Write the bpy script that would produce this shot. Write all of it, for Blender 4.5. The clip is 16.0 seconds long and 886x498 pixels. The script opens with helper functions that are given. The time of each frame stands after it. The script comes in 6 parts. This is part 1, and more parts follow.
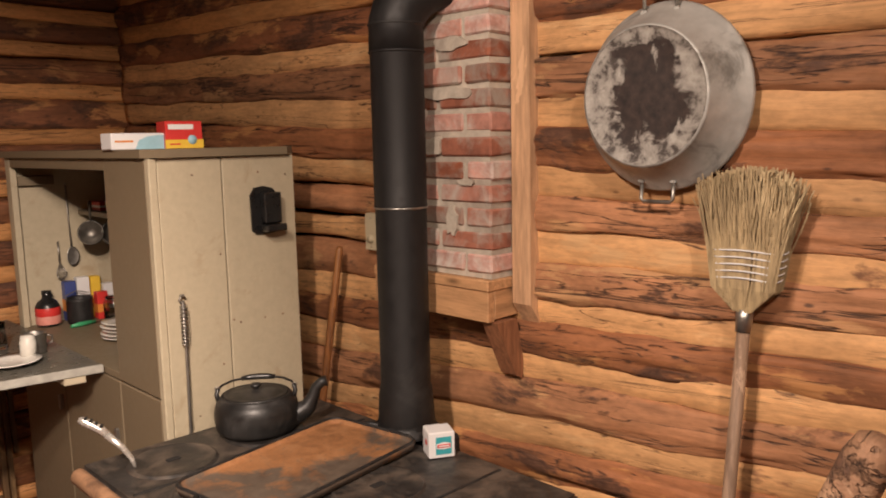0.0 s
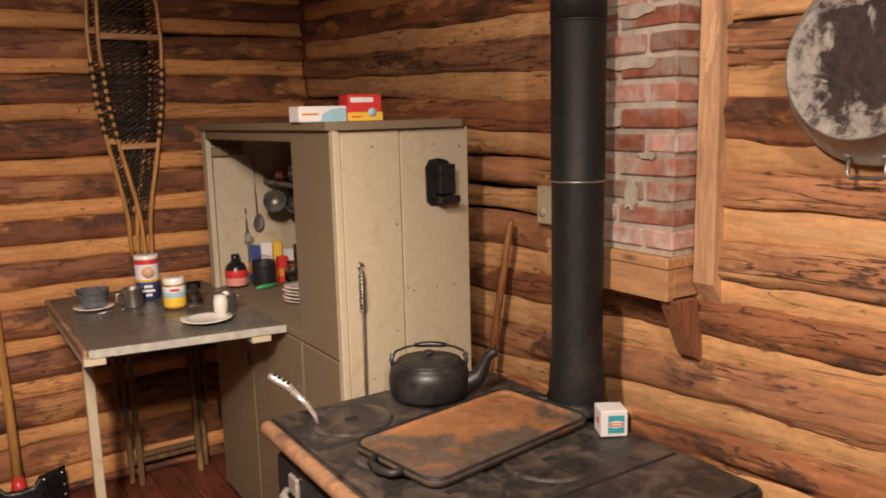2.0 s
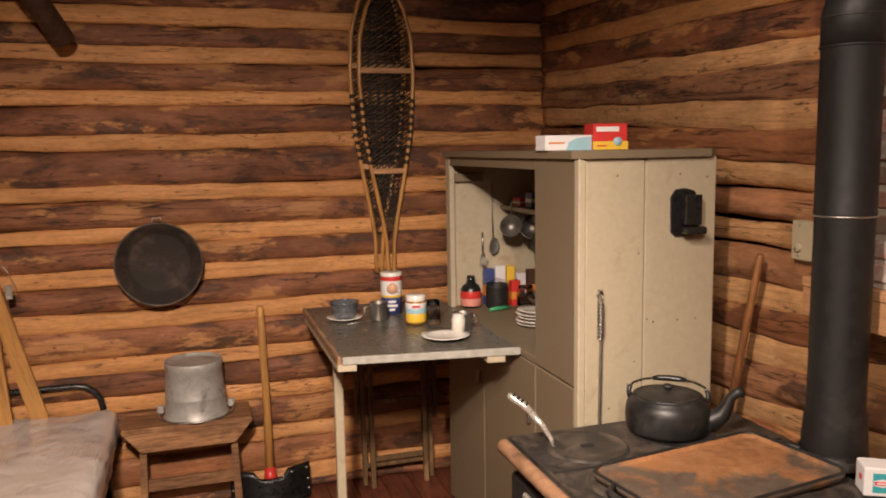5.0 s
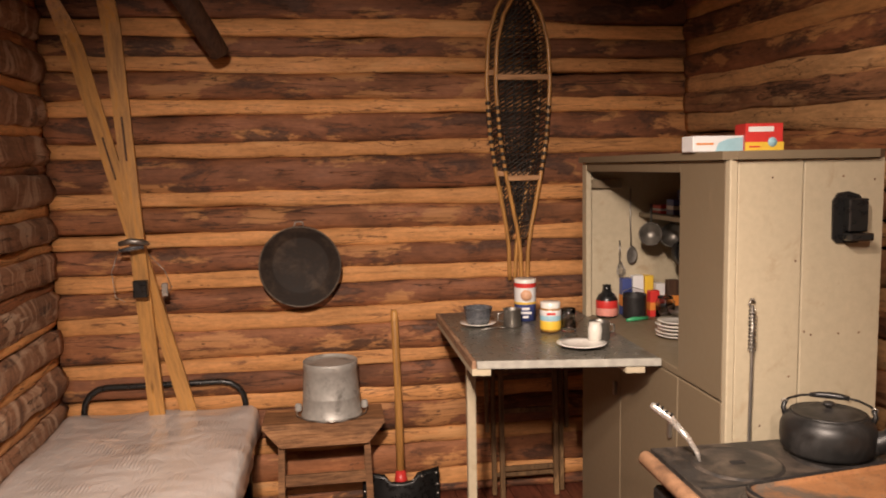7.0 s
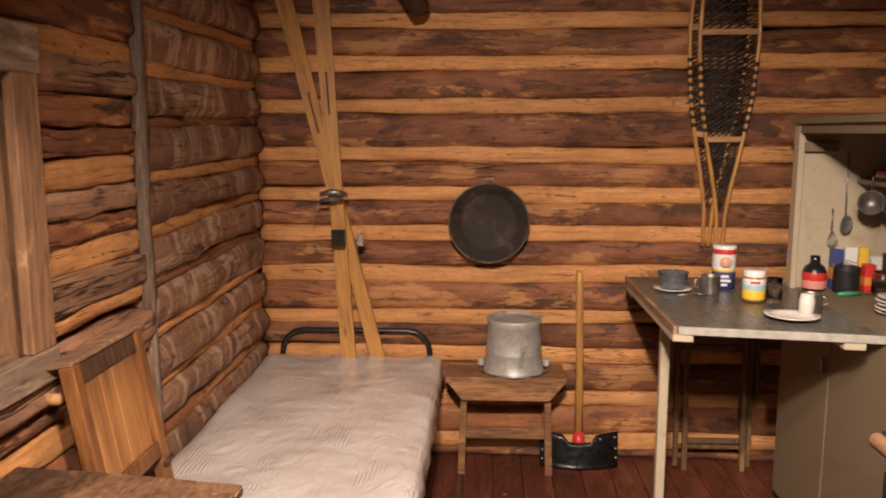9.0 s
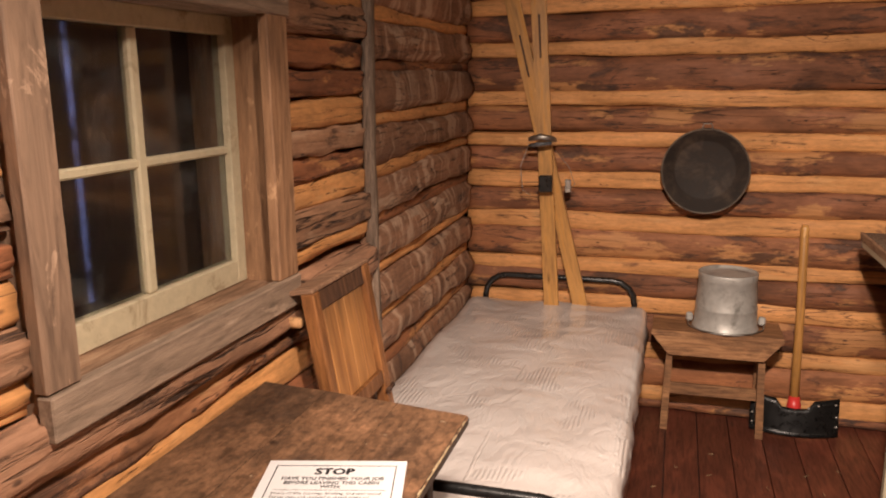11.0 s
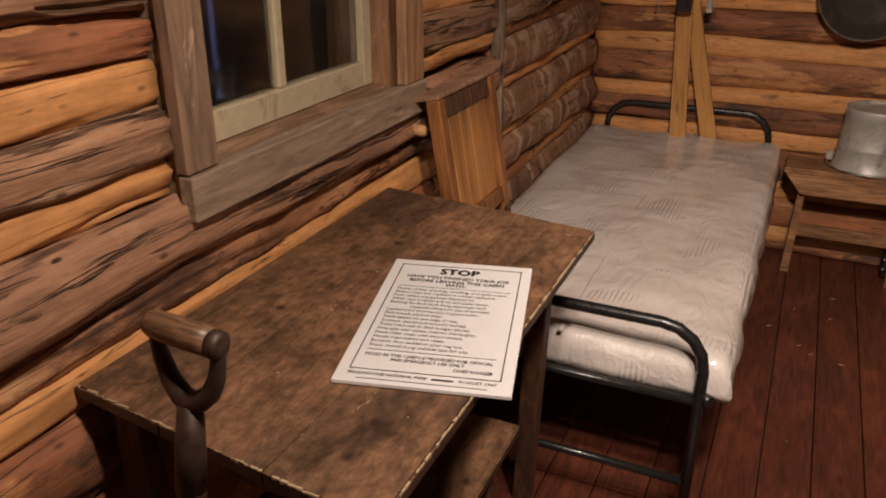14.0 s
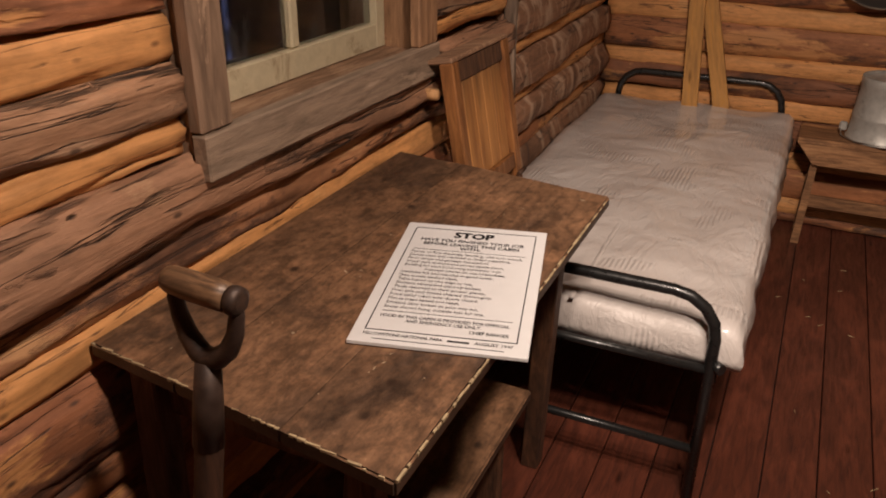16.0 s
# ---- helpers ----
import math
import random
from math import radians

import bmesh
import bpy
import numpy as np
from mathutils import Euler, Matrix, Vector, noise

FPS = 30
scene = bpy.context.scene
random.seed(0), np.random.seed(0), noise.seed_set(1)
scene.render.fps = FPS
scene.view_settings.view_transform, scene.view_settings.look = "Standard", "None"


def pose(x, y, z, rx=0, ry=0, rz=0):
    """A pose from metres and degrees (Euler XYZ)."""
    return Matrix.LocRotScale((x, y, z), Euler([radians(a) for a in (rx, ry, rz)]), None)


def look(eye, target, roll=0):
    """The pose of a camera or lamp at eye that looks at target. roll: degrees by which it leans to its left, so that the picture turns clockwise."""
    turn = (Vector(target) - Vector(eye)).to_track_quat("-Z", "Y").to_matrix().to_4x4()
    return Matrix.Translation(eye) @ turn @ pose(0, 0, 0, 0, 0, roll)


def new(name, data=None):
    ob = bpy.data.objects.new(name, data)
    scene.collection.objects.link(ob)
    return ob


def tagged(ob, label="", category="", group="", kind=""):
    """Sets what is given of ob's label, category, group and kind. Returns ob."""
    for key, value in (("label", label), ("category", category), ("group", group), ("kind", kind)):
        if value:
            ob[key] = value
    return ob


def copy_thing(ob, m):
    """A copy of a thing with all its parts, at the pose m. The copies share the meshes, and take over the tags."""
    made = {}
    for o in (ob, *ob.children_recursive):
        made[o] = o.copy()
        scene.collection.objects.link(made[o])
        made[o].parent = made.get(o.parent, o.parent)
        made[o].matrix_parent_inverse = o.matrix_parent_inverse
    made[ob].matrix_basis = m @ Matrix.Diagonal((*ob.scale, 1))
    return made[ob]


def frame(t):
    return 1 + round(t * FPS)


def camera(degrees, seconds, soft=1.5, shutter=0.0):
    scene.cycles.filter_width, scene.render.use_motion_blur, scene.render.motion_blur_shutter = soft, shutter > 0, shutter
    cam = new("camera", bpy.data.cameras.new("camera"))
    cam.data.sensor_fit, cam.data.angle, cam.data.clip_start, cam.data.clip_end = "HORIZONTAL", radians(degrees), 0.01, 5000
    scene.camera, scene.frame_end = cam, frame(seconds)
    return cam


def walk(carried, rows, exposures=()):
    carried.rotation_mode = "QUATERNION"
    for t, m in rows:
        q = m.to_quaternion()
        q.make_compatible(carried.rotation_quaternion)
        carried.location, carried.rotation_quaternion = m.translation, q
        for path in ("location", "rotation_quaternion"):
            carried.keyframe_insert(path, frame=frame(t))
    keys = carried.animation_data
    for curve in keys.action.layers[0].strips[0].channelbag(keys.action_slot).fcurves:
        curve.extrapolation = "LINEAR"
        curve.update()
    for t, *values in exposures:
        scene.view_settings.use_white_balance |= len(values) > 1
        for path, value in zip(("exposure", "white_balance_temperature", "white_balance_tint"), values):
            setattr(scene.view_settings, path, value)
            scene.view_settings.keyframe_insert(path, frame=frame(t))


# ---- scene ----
cam = camera(58.8, 16.0, 1.9, 0.3)
PATH = [
    (0, (1.405, 0.959, 1.538), (2.792, 2.373, 1.264), -1.2),
    (0.5, (1.4, 0.971, 1.537), (2.728, 2.437, 1.242), -1.3),
    (1, (1.393, 0.983, 1.537), (2.641, 2.512, 1.218), -1.1),
    (1.5, (1.384, 0.993, 1.537), (2.532, 2.596, 1.202), -1.5),
    (2, (1.372, 0.997, 1.538), (2.448, 2.65, 1.205), -1.4),
    (2.5, (1.359, 0.999, 1.539), (2.377, 2.69, 1.215), -1.4),
    (3, (1.346, 0.999, 1.541), (2.305, 2.727, 1.234), -1.4),
    (3.5, (1.333, 0.998, 1.543), (2.218, 2.768, 1.252), -1.4),
    (4, (1.32, 0.996, 1.544), (2.117, 2.809, 1.266), -1.2),
    (4.5, (1.307, 0.994, 1.544), (2.001, 2.85, 1.277), -1.1),
    (5, (1.292, 0.995, 1.543), (1.884, 2.888, 1.289), -1.0),
    (7.5, (1.245, 1.030, 1.496), (1.462, 3.006, 1.289), -0.9),
    (8, (1.216, 1.036, 1.490), (1.347, 3.018, 1.251), -0.6),
    (8.5, (1.170, 1.040, 1.485), (1.162, 3.022, 1.208), -0.4),
    (9, (1.112, 1.039, 1.481), (1.008, 3.015, 1.184), 0.0),
    (9.5, (1.072, 1.038, 1.477), (0.829, 2.996, 1.145), 0.2),
    (10, (1.049, 1.037, 1.474), (0.679, 2.972, 1.127), -0.2),
    (12.5, (0.992, 1.037, 1.411), (0.298, 2.811, 0.802), -0.0),
    (13, (0.985, 1.042, 1.402), (0.281, 2.786, 0.722), 0.2),
    (13.5, (0.975, 1.048, 1.392), (0.247, 2.755, 0.648), -0.0),
    (14, (0.964, 1.051, 1.383), (0.202, 2.715, 0.577), 0.1),
    (14.5, (0.955, 1.051, 1.376), (0.179, 2.696, 0.545), 0.3),
    (15, (0.95, 1.051, 1.371), (0.177, 2.685, 0.516), 0.8),
    (15.5, (0.949, 1.05, 1.367), (0.182, 2.679, 0.497), 0.8),
    (16, (0.947, 1.047, 1.365), (0.188, 2.68, 0.494), 0.5),
]
EXPOSURES = [(0, -0.15), (4, -0.05), (5, -0.02), (8, 0.15), (10, 0.14), (12.5, -0.21), (13.2, -0.52), (14, -0.77), (16, -0.77)]
walk(cam, [(t, look(eye, target, roll)) for t, eye, target, roll in PATH], EXPOSURES)

# ---- world, lights, exposure ----
world = bpy.data.worlds.new("world")
scene.world = world
world.use_nodes = True
world.node_tree.nodes["Background"].inputs[0].default_value = (1.0, 0.85, 0.7, 1)
world.node_tree.nodes["Background"].inputs[1].default_value = 0.04


def lamp(name, eye, target, watts, size, colour, spot=None, blend=0.5):
    data = bpy.data.lights.new(name, "SPOT" if spot else "AREA")
    data.energy, data.color = watts, colour
    if spot:
        data.spot_size, data.spot_blend, data.shadow_soft_size = radians(spot), blend, size
    else:
        data.shape, data.size = "DISK", size
    ob = new(name, data)
    ob.matrix_world = look(eye, target)
    return ob


WARM = (1.0, 0.795, 0.66)
lamp("hanging_lamp", (1.13, 1.48, 2.12), (1.08, 1.50, 0), 150, 0.05, WARM, 150, 0.6)
lamp("hanging_lamp", (1.28, 1.60, 2.32), (2.2, 1.95, 0.55), 105, 0.06, WARM, 134, 0.6)
lamp("track_lamp", (1.05, 1.0, 2.36), (1.36, 4.4, 0.36), 365, 0.06, WARM, 70, 0.95)
lamp("track_lamp", (1.35, 0.40, 2.40), (2.65, 2.55, 1.0), 130, 0.05, WARM, 62, 0.9)

# ---- materials ----
MATS = {}


def nodes(name):
    m = bpy.data.materials.new(name)
    m.use_nodes = True
    MATS[name] = m
    nt = m.node_tree
    return m, nt, nt.nodes["Principled BSDF"]


def link(nt, a, b):
    nt.links.new(a, b)


def coords(nt, scale, spread=30.0):
    """Object coordinates, shifted at random for each object, stretched by scale."""
    tc = nt.nodes.new("ShaderNodeTexCoord")
    info = nt.nodes.new("ShaderNodeObjectInfo")
    mul = nt.nodes.new("ShaderNodeMath")
    mul.operation = "MULTIPLY"
    mul.inputs[1].default_value = spread
    link(nt, info.outputs["Random"], mul.inputs[0])
    add = nt.nodes.new("ShaderNodeVectorMath")
    link(nt, tc.outputs["Object"], add.inputs[0])
    link(nt, mul.outputs[0], add.inputs[1])
    mp = nt.nodes.new("ShaderNodeMapping")
    mp.inputs["Scale"].default_value = scale
    link(nt, add.outputs[0], mp.inputs[0])
    return mp.outputs[0], info


def tex(nt, vec, scale, detail=6, rough=0.6, distort=0.0):
    n = nt.nodes.new("ShaderNodeTexNoise")
    n.inputs["Scale"].default_value, n.inputs["Detail"].default_value = scale, detail
    n.inputs["Roughness"].default_value, n.inputs["Distortion"].default_value = rough, distort
    link(nt, vec, n.inputs["Vector"])
    return n.outputs["Fac"]


def ramp(nt, fac, stops):
    r = nt.nodes.new("ShaderNodeValToRGB")
    e = r.color_ramp.elements
    while len(e) < len(stops):
        e.new(0.5)
    for el, (p, c) in zip(e, stops):
        el.position = p
        el.color = (*c, 1) if len(c) == 3 else c
    link(nt, fac, r.inputs[0])
    return r.outputs[0]


def mix(nt, fac, a, b, mode="MIX"):
    n = nt.nodes.new("ShaderNodeMix")
    n.data_type, n.blend_type = "RGBA", mode
    for sock, v in ((n.inputs[0], fac), (n.inputs[6], a), (n.inputs[7], b)):
        if isinstance(v, (int, float)):
            sock.default_value = v
        elif isinstance(v, tuple):
            sock.default_value = (*v, 1)
        else:
            link(nt, v, sock)
    return n.outputs[2]


def bump(nt, bsdf, fac, strength, dist=0.01):
    b = nt.nodes.new("ShaderNodeBump")
    b.inputs["Strength"].default_value, b.inputs["Distance"].default_value = strength, dist
    link(nt, fac, b.inputs["Height"])
    link(nt, b.outputs[0], bsdf.inputs["Normal"])


def G(v):
    return (v, v, v)


def wood(name, light, mid, dark, rough=0.65, patch=0.5, along=0, cracks=0.5, hue_var=0.25, fine=1.0, bumpy=0.4, patch_size=3.0, peel=None, peel_at=0.6, bend=0.6):
    """Wood whose grain runs along one local axis, with blotches, checks and knots."""
    m, nt, bs = nodes(name)
    sc = [9.0, 9.0, 9.0]
    sc[along] = 1.0
    vec, info = coords(nt, tuple(sc))
    sc2 = [2.6, 2.6, 2.6]
    sc2[along] = 1.0
    vec2, _ = coords(nt, tuple(sc2))
    grain = tex(nt, vec, 9.0 * fine, 8, 0.65, bend)
    blot = tex(nt, vec2, patch_size, 7, 0.68, 0.8)
    base = ramp(nt, grain, [(0.3, dark), (0.5, mid), (0.68, light)])
    pm = ramp(nt, blot, [(0.5 - 0.14 * patch, G(0)), (0.5 + 0.12, G(1))])
    lo = ramp(nt, grain, [(0.28, tuple(c * 0.5 for c in dark)), (0.62, tuple(0.5 * a + 0.5 * b for a, b in zip(mid, dark)))])
    col = mix(nt, pm, lo, base)
    if peel:
        sp = [5.0, 5.0, 5.0]
        sp[along] = 1.0
        vp, _ = coords(nt, tuple(sp), 47.0)
        pn = tex(nt, vp, 2.2, 9, 0.62, 0.3)
        pc = ramp(nt, grain, [(0.3, tuple(c * 0.62 for c in peel)), (0.62, peel)])
        col = mix(nt, ramp(nt, pn, [(peel_at - 0.012, G(0)), (peel_at + 0.012, G(1))]), col, pc)
        vd, _ = coords(nt, tuple(sp), 83.0)
        dn = tex(nt, vd, 2.6, 9, 0.65, 0.4)
        col = mix(nt, ramp(nt, dn, [(0.605, G(0)), (0.65, G(0.8))]), col, tuple(c * 0.45 for c in dark))
    v = nt.nodes.new("ShaderNodeTexVoronoi")
    v.inputs["Scale"].default_value = 5.0
    vk, _ = coords(nt, tuple(0.55 if i == along else 1.9 for i in range(3)))
    link(nt, vk, v.inputs["Vector"])
    knot = ramp(nt, v.outputs["Distance"], [(0.02, G(1)), (0.10, G(0))])
    col = mix(nt, knot, col, tuple(c * 0.35 for c in dark))
    cv, _ = coords(nt, tuple(0.7 if i == along else 14.0 for i in range(3)))
    cr = tex(nt, cv, 3.0, 3, 0.5, 1.2)
    crack = ramp(nt, cr, [(0.485, G(0)), (0.5, G(1)), (0.515, G(0))])
    cm = nt.nodes.new("ShaderNodeMath")
    cm.operation = "MULTIPLY"
    cm.inputs[1].default_value = cracks
    link(nt, crack, cm.inputs[0])
    col = mix(nt, cm.outputs[0], col, tuple(c * 0.25 for c in dark))
    hv = nt.nodes.new("ShaderNodeHueSaturation")
    mr = nt.nodes.new("ShaderNodeMapRange")
    mr.inputs[3].default_value, mr.inputs[4].default_value = 1 - hue_var, 1 + hue_var
    link(nt, info.outputs["Random"], mr.inputs[0])
    link(nt, mr.outputs[0], hv.inputs["Value"])
    link(nt, col, hv.inputs["Color"])
    link(nt, hv.outputs[0], bs.inputs["Base Color"])
    rr = ramp(nt, grain, [(0.3, G(min(1, rough + 0.15))), (0.7, G(rough - 0.1))])
    link(nt, rr, bs.inputs["Roughness"])
    sub = nt.nodes.new("ShaderNodeMath")
    sub.operation = "SUBTRACT"
    link(nt, grain, sub.inputs[0])
    link(nt, cm.outputs[0], sub.inputs[1])
    bump(nt, bs, sub.outputs[0], bumpy, 0.012)
    return m


def plain(name, col, rough=0.5, metal=0.0, var=0.15, scale=8.0, dirt=None, dirt_amount=0.5, bumpy=0.1, dirt_scale=3.0, coat=0.0, tint=0.0):
    """A painted, metal or ceramic surface with fine mottling and patches of dirt or wear."""
    m, nt, bs = nodes(name)
    vec, info = coords(nt, (1, 1, 1))
    n = tex(nt, vec, scale * 6, 6, 0.6)
    c = ramp(nt, n, [(0.3, tuple(x * (1 - var) for x in col)), (0.7, tuple(min(1, x * (1 + var)) for x in col))])
    if dirt:
        d = tex(nt, vec, dirt_scale, 8, 0.7, 0.5)
        c = mix(nt, ramp(nt, d, [(0.62 - 0.25 * dirt_amount, G(0)), (0.72 - 0.1 * dirt_amount, G(1))]), c, dirt)
    if tint:
        hv = nt.nodes.new("ShaderNodeHueSaturation")
        for sock, k in (("Value", tint), ("Saturation", tint * 0.8)):
            mr = nt.nodes.new("ShaderNodeMapRange")
            mr.inputs[3].default_value, mr.inputs[4].default_value = (1 - k, 1 + k) if sock == "Value" else (1 + 0.3 * k, 1 - k)
            link(nt, info.outputs["Random"], mr.inputs[0])
            link(nt, mr.outputs[0], hv.inputs[sock])
        link(nt, c, hv.inputs["Color"])
        c = hv.outputs[0]
    link(nt, c, bs.inputs["Base Color"])
    rr = ramp(nt, n, [(0.3, G(max(0.02, rough - 0.08))), (0.7, G(min(1, rough + 0.1)))])
    link(nt, rr, bs.inputs["Roughness"])
    bs.inputs["Metallic"].default_value = metal
    bs.inputs["Coat Weight"].default_value = coat
    bump(nt, bs, n, bumpy, 0.004)
    return m


def logwood(name, base, bark, peel, bark_amount=0.5, peel_amount=0.4, across=2.6, bumpy=0.45, hue_var=0.2, rough=0.7, mottle=0.22, flecks=1.0, ring=0.0, check=0.010):
    """Log surface: soft mottled base, ragged bark flakes, peeled spots, flecks and a few long checks."""
    m, nt, bs = nodes(name)
    va, info = coords(nt, (1.0, across, across), 31.0)
    vb, _ = coords(nt, (1.0, 3.4, 3.4), 57.0)
    vg, _ = coords(nt, (1.0, 12.0, 12.0), 23.0)
    soft = tex(nt, va, 3.2, 5, 0.55, 0.3)
    grain = tex(nt, vg, 7.0, 6, 0.6, 0.4)
    speck = tex(nt, va, 34.0, 4, 0.6)
    col = ramp(nt, soft, [(0.28, tuple(c * (1 - 1.5 * mottle) for c in base)), (0.5, base), (0.75, tuple(min(1, c * (1 + mottle)) for c in base))])
    col = mix(nt, 0.75, col, ramp(nt, grain, [(0.3, G(0.66)), (0.55, G(1.0)), (0.75, G(1.12))]), "MULTIPLY")
    col = mix(nt, 0.6, col, ramp(nt, speck, [(0.32, G(0.70)), (0.55, G(1.0)), (0.75, G(1.12))]), "MULTIPLY")
    pn = tex(nt, vb, 2.7, 10, 0.64, 0.25)
    t = 0.70 - 0.22 * peel_amount
    pc = ramp(nt, grain, [(0.3, tuple(c * 0.7 for c in peel)), (0.65, peel)])
    col = mix(nt, ramp(nt, pn, [(t - 0.012, G(0)), (t + 0.03, G(0.9))]), col, pc)
    vd, _ = coords(nt, (1.0, 2.8, 2.8), 83.0)
    bn = tex(nt, vd, 2.9, 11, 0.68, 0.3)
    t = 0.72 - 0.24 * bark_amount
    bc = ramp(nt, speck, [(0.3, tuple(c * 0.5 for c in bark)), (0.7, tuple(c * 1.35 for c in bark))])
    bmask = ramp(nt, bn, [(t - 0.015, G(0)), (t + 0.04, G(0.92))])
    col = mix(nt, bmask, col, bc)
    if ring:
        vr, _ = coords(nt, (4.5, 0.8, 0.8), 19.0)
        rn = tex(nt, vr, 3.0, 7, 0.62, 0.7)
        col = mix(nt, ramp(nt, rn, [(0.5, G(0)), (0.60, G(ring))]), col, tuple(c * 1.15 for c in peel))
        col = mix(nt, ramp(nt, rn, [(0.33, G(ring)), (0.42, G(0))]), col, tuple(c * 0.8 for c in bark))
    vf, _ = coords(nt, (1.0, 2.3, 2.3), 11.0)
    v = nt.nodes.new("ShaderNodeTexVoronoi")
    v.inputs["Scale"].default_value = 9.0
    link(nt, vf, v.inputs["Vector"])
    col = mix(nt, ramp(nt, v.outputs["Distance"], [(0.05, G(0.85 * flecks)), (0.11, G(0))]), col, tuple(c * 0.55 for c in bark))
    vc, _ = coords(nt, (0.55, 9.0, 9.0), 41.0)
    cr = tex(nt, vc, 2.4, 4, 0.55, 0.9)
    gate = tex(nt, va, 1.6, 3, 0.5)
    crack = mix(nt, ramp(nt, gate, [(0.43, G(0)), (0.50, G(1))]), (0, 0, 0), ramp(nt, cr, [(0.5 - check, G(0)), (0.5, G(1)), (0.5 + check, G(0))]))
    col = mix(nt, crack, col, tuple(c * 0.35 for c in bark))
    hv = nt.nodes.new("ShaderNodeHueSaturation")
    mr = nt.nodes.new("ShaderNodeMapRange")
    mr.inputs[3].default_value, mr.inputs[4].default_value = 1 - hue_var, 1 + hue_var
    link(nt, info.outputs["Random"], mr.inputs[0])
    link(nt, mr.outputs[0], hv.inputs["Value"])
    link(nt, col, hv.inputs["Color"])
    link(nt, hv.outputs[0], bs.inputs["Base Color"])
    link(nt, ramp(nt, soft, [(0.3, G(min(1, rough + 0.12))), (0.7, G(rough - 0.08))]), bs.inputs["Roughness"])
    sub = nt.nodes.new("ShaderNodeMath")
    sub.operation = "MULTIPLY_ADD"
    sub.inputs[1].default_value = -0.9
    link(nt, crack, sub.inputs[0])
    ad = nt.nodes.new("ShaderNodeMath")
    ad.operation = "MULTIPLY_ADD"
    ad.inputs[1].default_value = 0.5
    link(nt, bmask, ad.inputs[0])
    link(nt, mix(nt, 0.5, grain, soft), ad.inputs[2])
    link(nt, ad.outputs[0], sub.inputs[2])
    bump(nt, bs, sub.outputs[0], bumpy, 0.010)
    return m


BARK = (0.085, 0.038, 0.022)
LOG = logwood("log_brown", (0.235, 0.090, 0.039), BARK, (0.50, 0.235, 0.085), 0.74, 0.64, mottle=0.34, check=0.016)
LOG_RED = logwood("log_red_brown", (0.30, 0.118, 0.048), BARK, (0.54, 0.255, 0.094), 0.60, 0.66, mottle=0.34, check=0.016)
LOG_TAN = logwood("log_tan_brown", (0.40, 0.185, 0.088), (0.11, 0.052, 0.031), (0.56, 0.305, 0.140), 0.64, 0.56, mottle=0.32, check=0.018)
LOG_BARK = logwood("log_bark", (0.27, 0.138, 0.078), (0.085, 0.048, 0.034), (0.43, 0.30, 0.205), 0.48, 0.5, bumpy=0.7, ring=0.75)
TAN = logwood("peeled_tan", (0.60, 0.285, 0.100), (0.17, 0.068, 0.031), (0.66, 0.345, 0.135), 0.30, 0.5, mottle=0.16, hue_var=0.12, bumpy=0.2, flecks=0.8)
PINK = logwood("pinkish_log", (0.345, 0.182, 0.104), (0.10, 0.048, 0.028), (0.45, 0.265, 0.15), 0.52, 0.5, bumpy=0.8, flecks=1.0, check=0.03)
CASING_TAN = wood("tan_casing_board", (0.58, 0.36, 0.205), (0.48, 0.28, 0.15), (0.25, 0.125, 0.062), bend=0.3, patch=-0.6, cracks=0.15, fine=0.7, hue_var=0.05, along=2, bumpy=0.15)
TAN_PALE = logwood("peeled_pale_tan", (0.63, 0.345, 0.150), (0.22, 0.10, 0.048), (0.70, 0.42, 0.20), 0.32, 0.5, mottle=0.18, hue_var=0.12, bumpy=0.2, flecks=0.8)
PALE = logwood("pale_log", (0.345, 0.186, 0.104), (0.105, 0.052, 0.031), (0.47, 0.285, 0.172), 0.54, 0.58, hue_var=0.18, bumpy=0.9, mottle=0.34, check=0.024)
GREY = ((0.33, 0.245, 0.18), (0.235, 0.165, 0.115), (0.12, 0.077, 0.05))
GREY_WOOD = wood("weathered_pole", *GREY, bend=0.25, patch=-0.5, cracks=0.3, fine=1.6, hue_var=0.1)
GREY_V = wood("weathered_upright_board", (0.50, 0.345, 0.235), (0.40, 0.265, 0.175), (0.20, 0.12, 0.075), bend=1.1, patch=-0.7, cracks=0.2, fine=0.42, hue_var=0.08, along=2, bumpy=0.25)
GREY_H = wood("weathered_level_board", (0.53, 0.40, 0.295), (0.43, 0.315, 0.225), (0.28, 0.195, 0.135), bend=0.5, patch=-0.7, cracks=0.15, fine=0.8, hue_var=0.08, along=1, bumpy=0.25)
FRESH = ((0.64, 0.375, 0.195), (0.60, 0.335, 0.165), (0.52, 0.275, 0.125))
NEW_WOOD = wood("fresh_board", *FRESH, patch=-0.9, cracks=0.1, hue_var=0.06, bumpy=0.08, bend=0.1, fine=0.7)
NEW_V = wood("fresh_upright_board", *FRESH, patch=-0.9, cracks=0.1, hue_var=0.06, bumpy=0.08, bend=0.1, fine=0.7, along=2)
NEW_H = wood("fresh_level_board", *FRESH, patch=-0.9, cracks=0.1, hue_var=0.06, bumpy=0.08, bend=0.1, fine=0.7, along=1)
FLOOR_RED = wood("red_brown_floor_paint", (0.175, 0.052, 0.029), (0.145, 0.042, 0.024), (0.09, 0.027, 0.016), rough=0.38, patch=0.1, along=1, cracks=0.10, hue_var=0.18, bumpy=0.15)


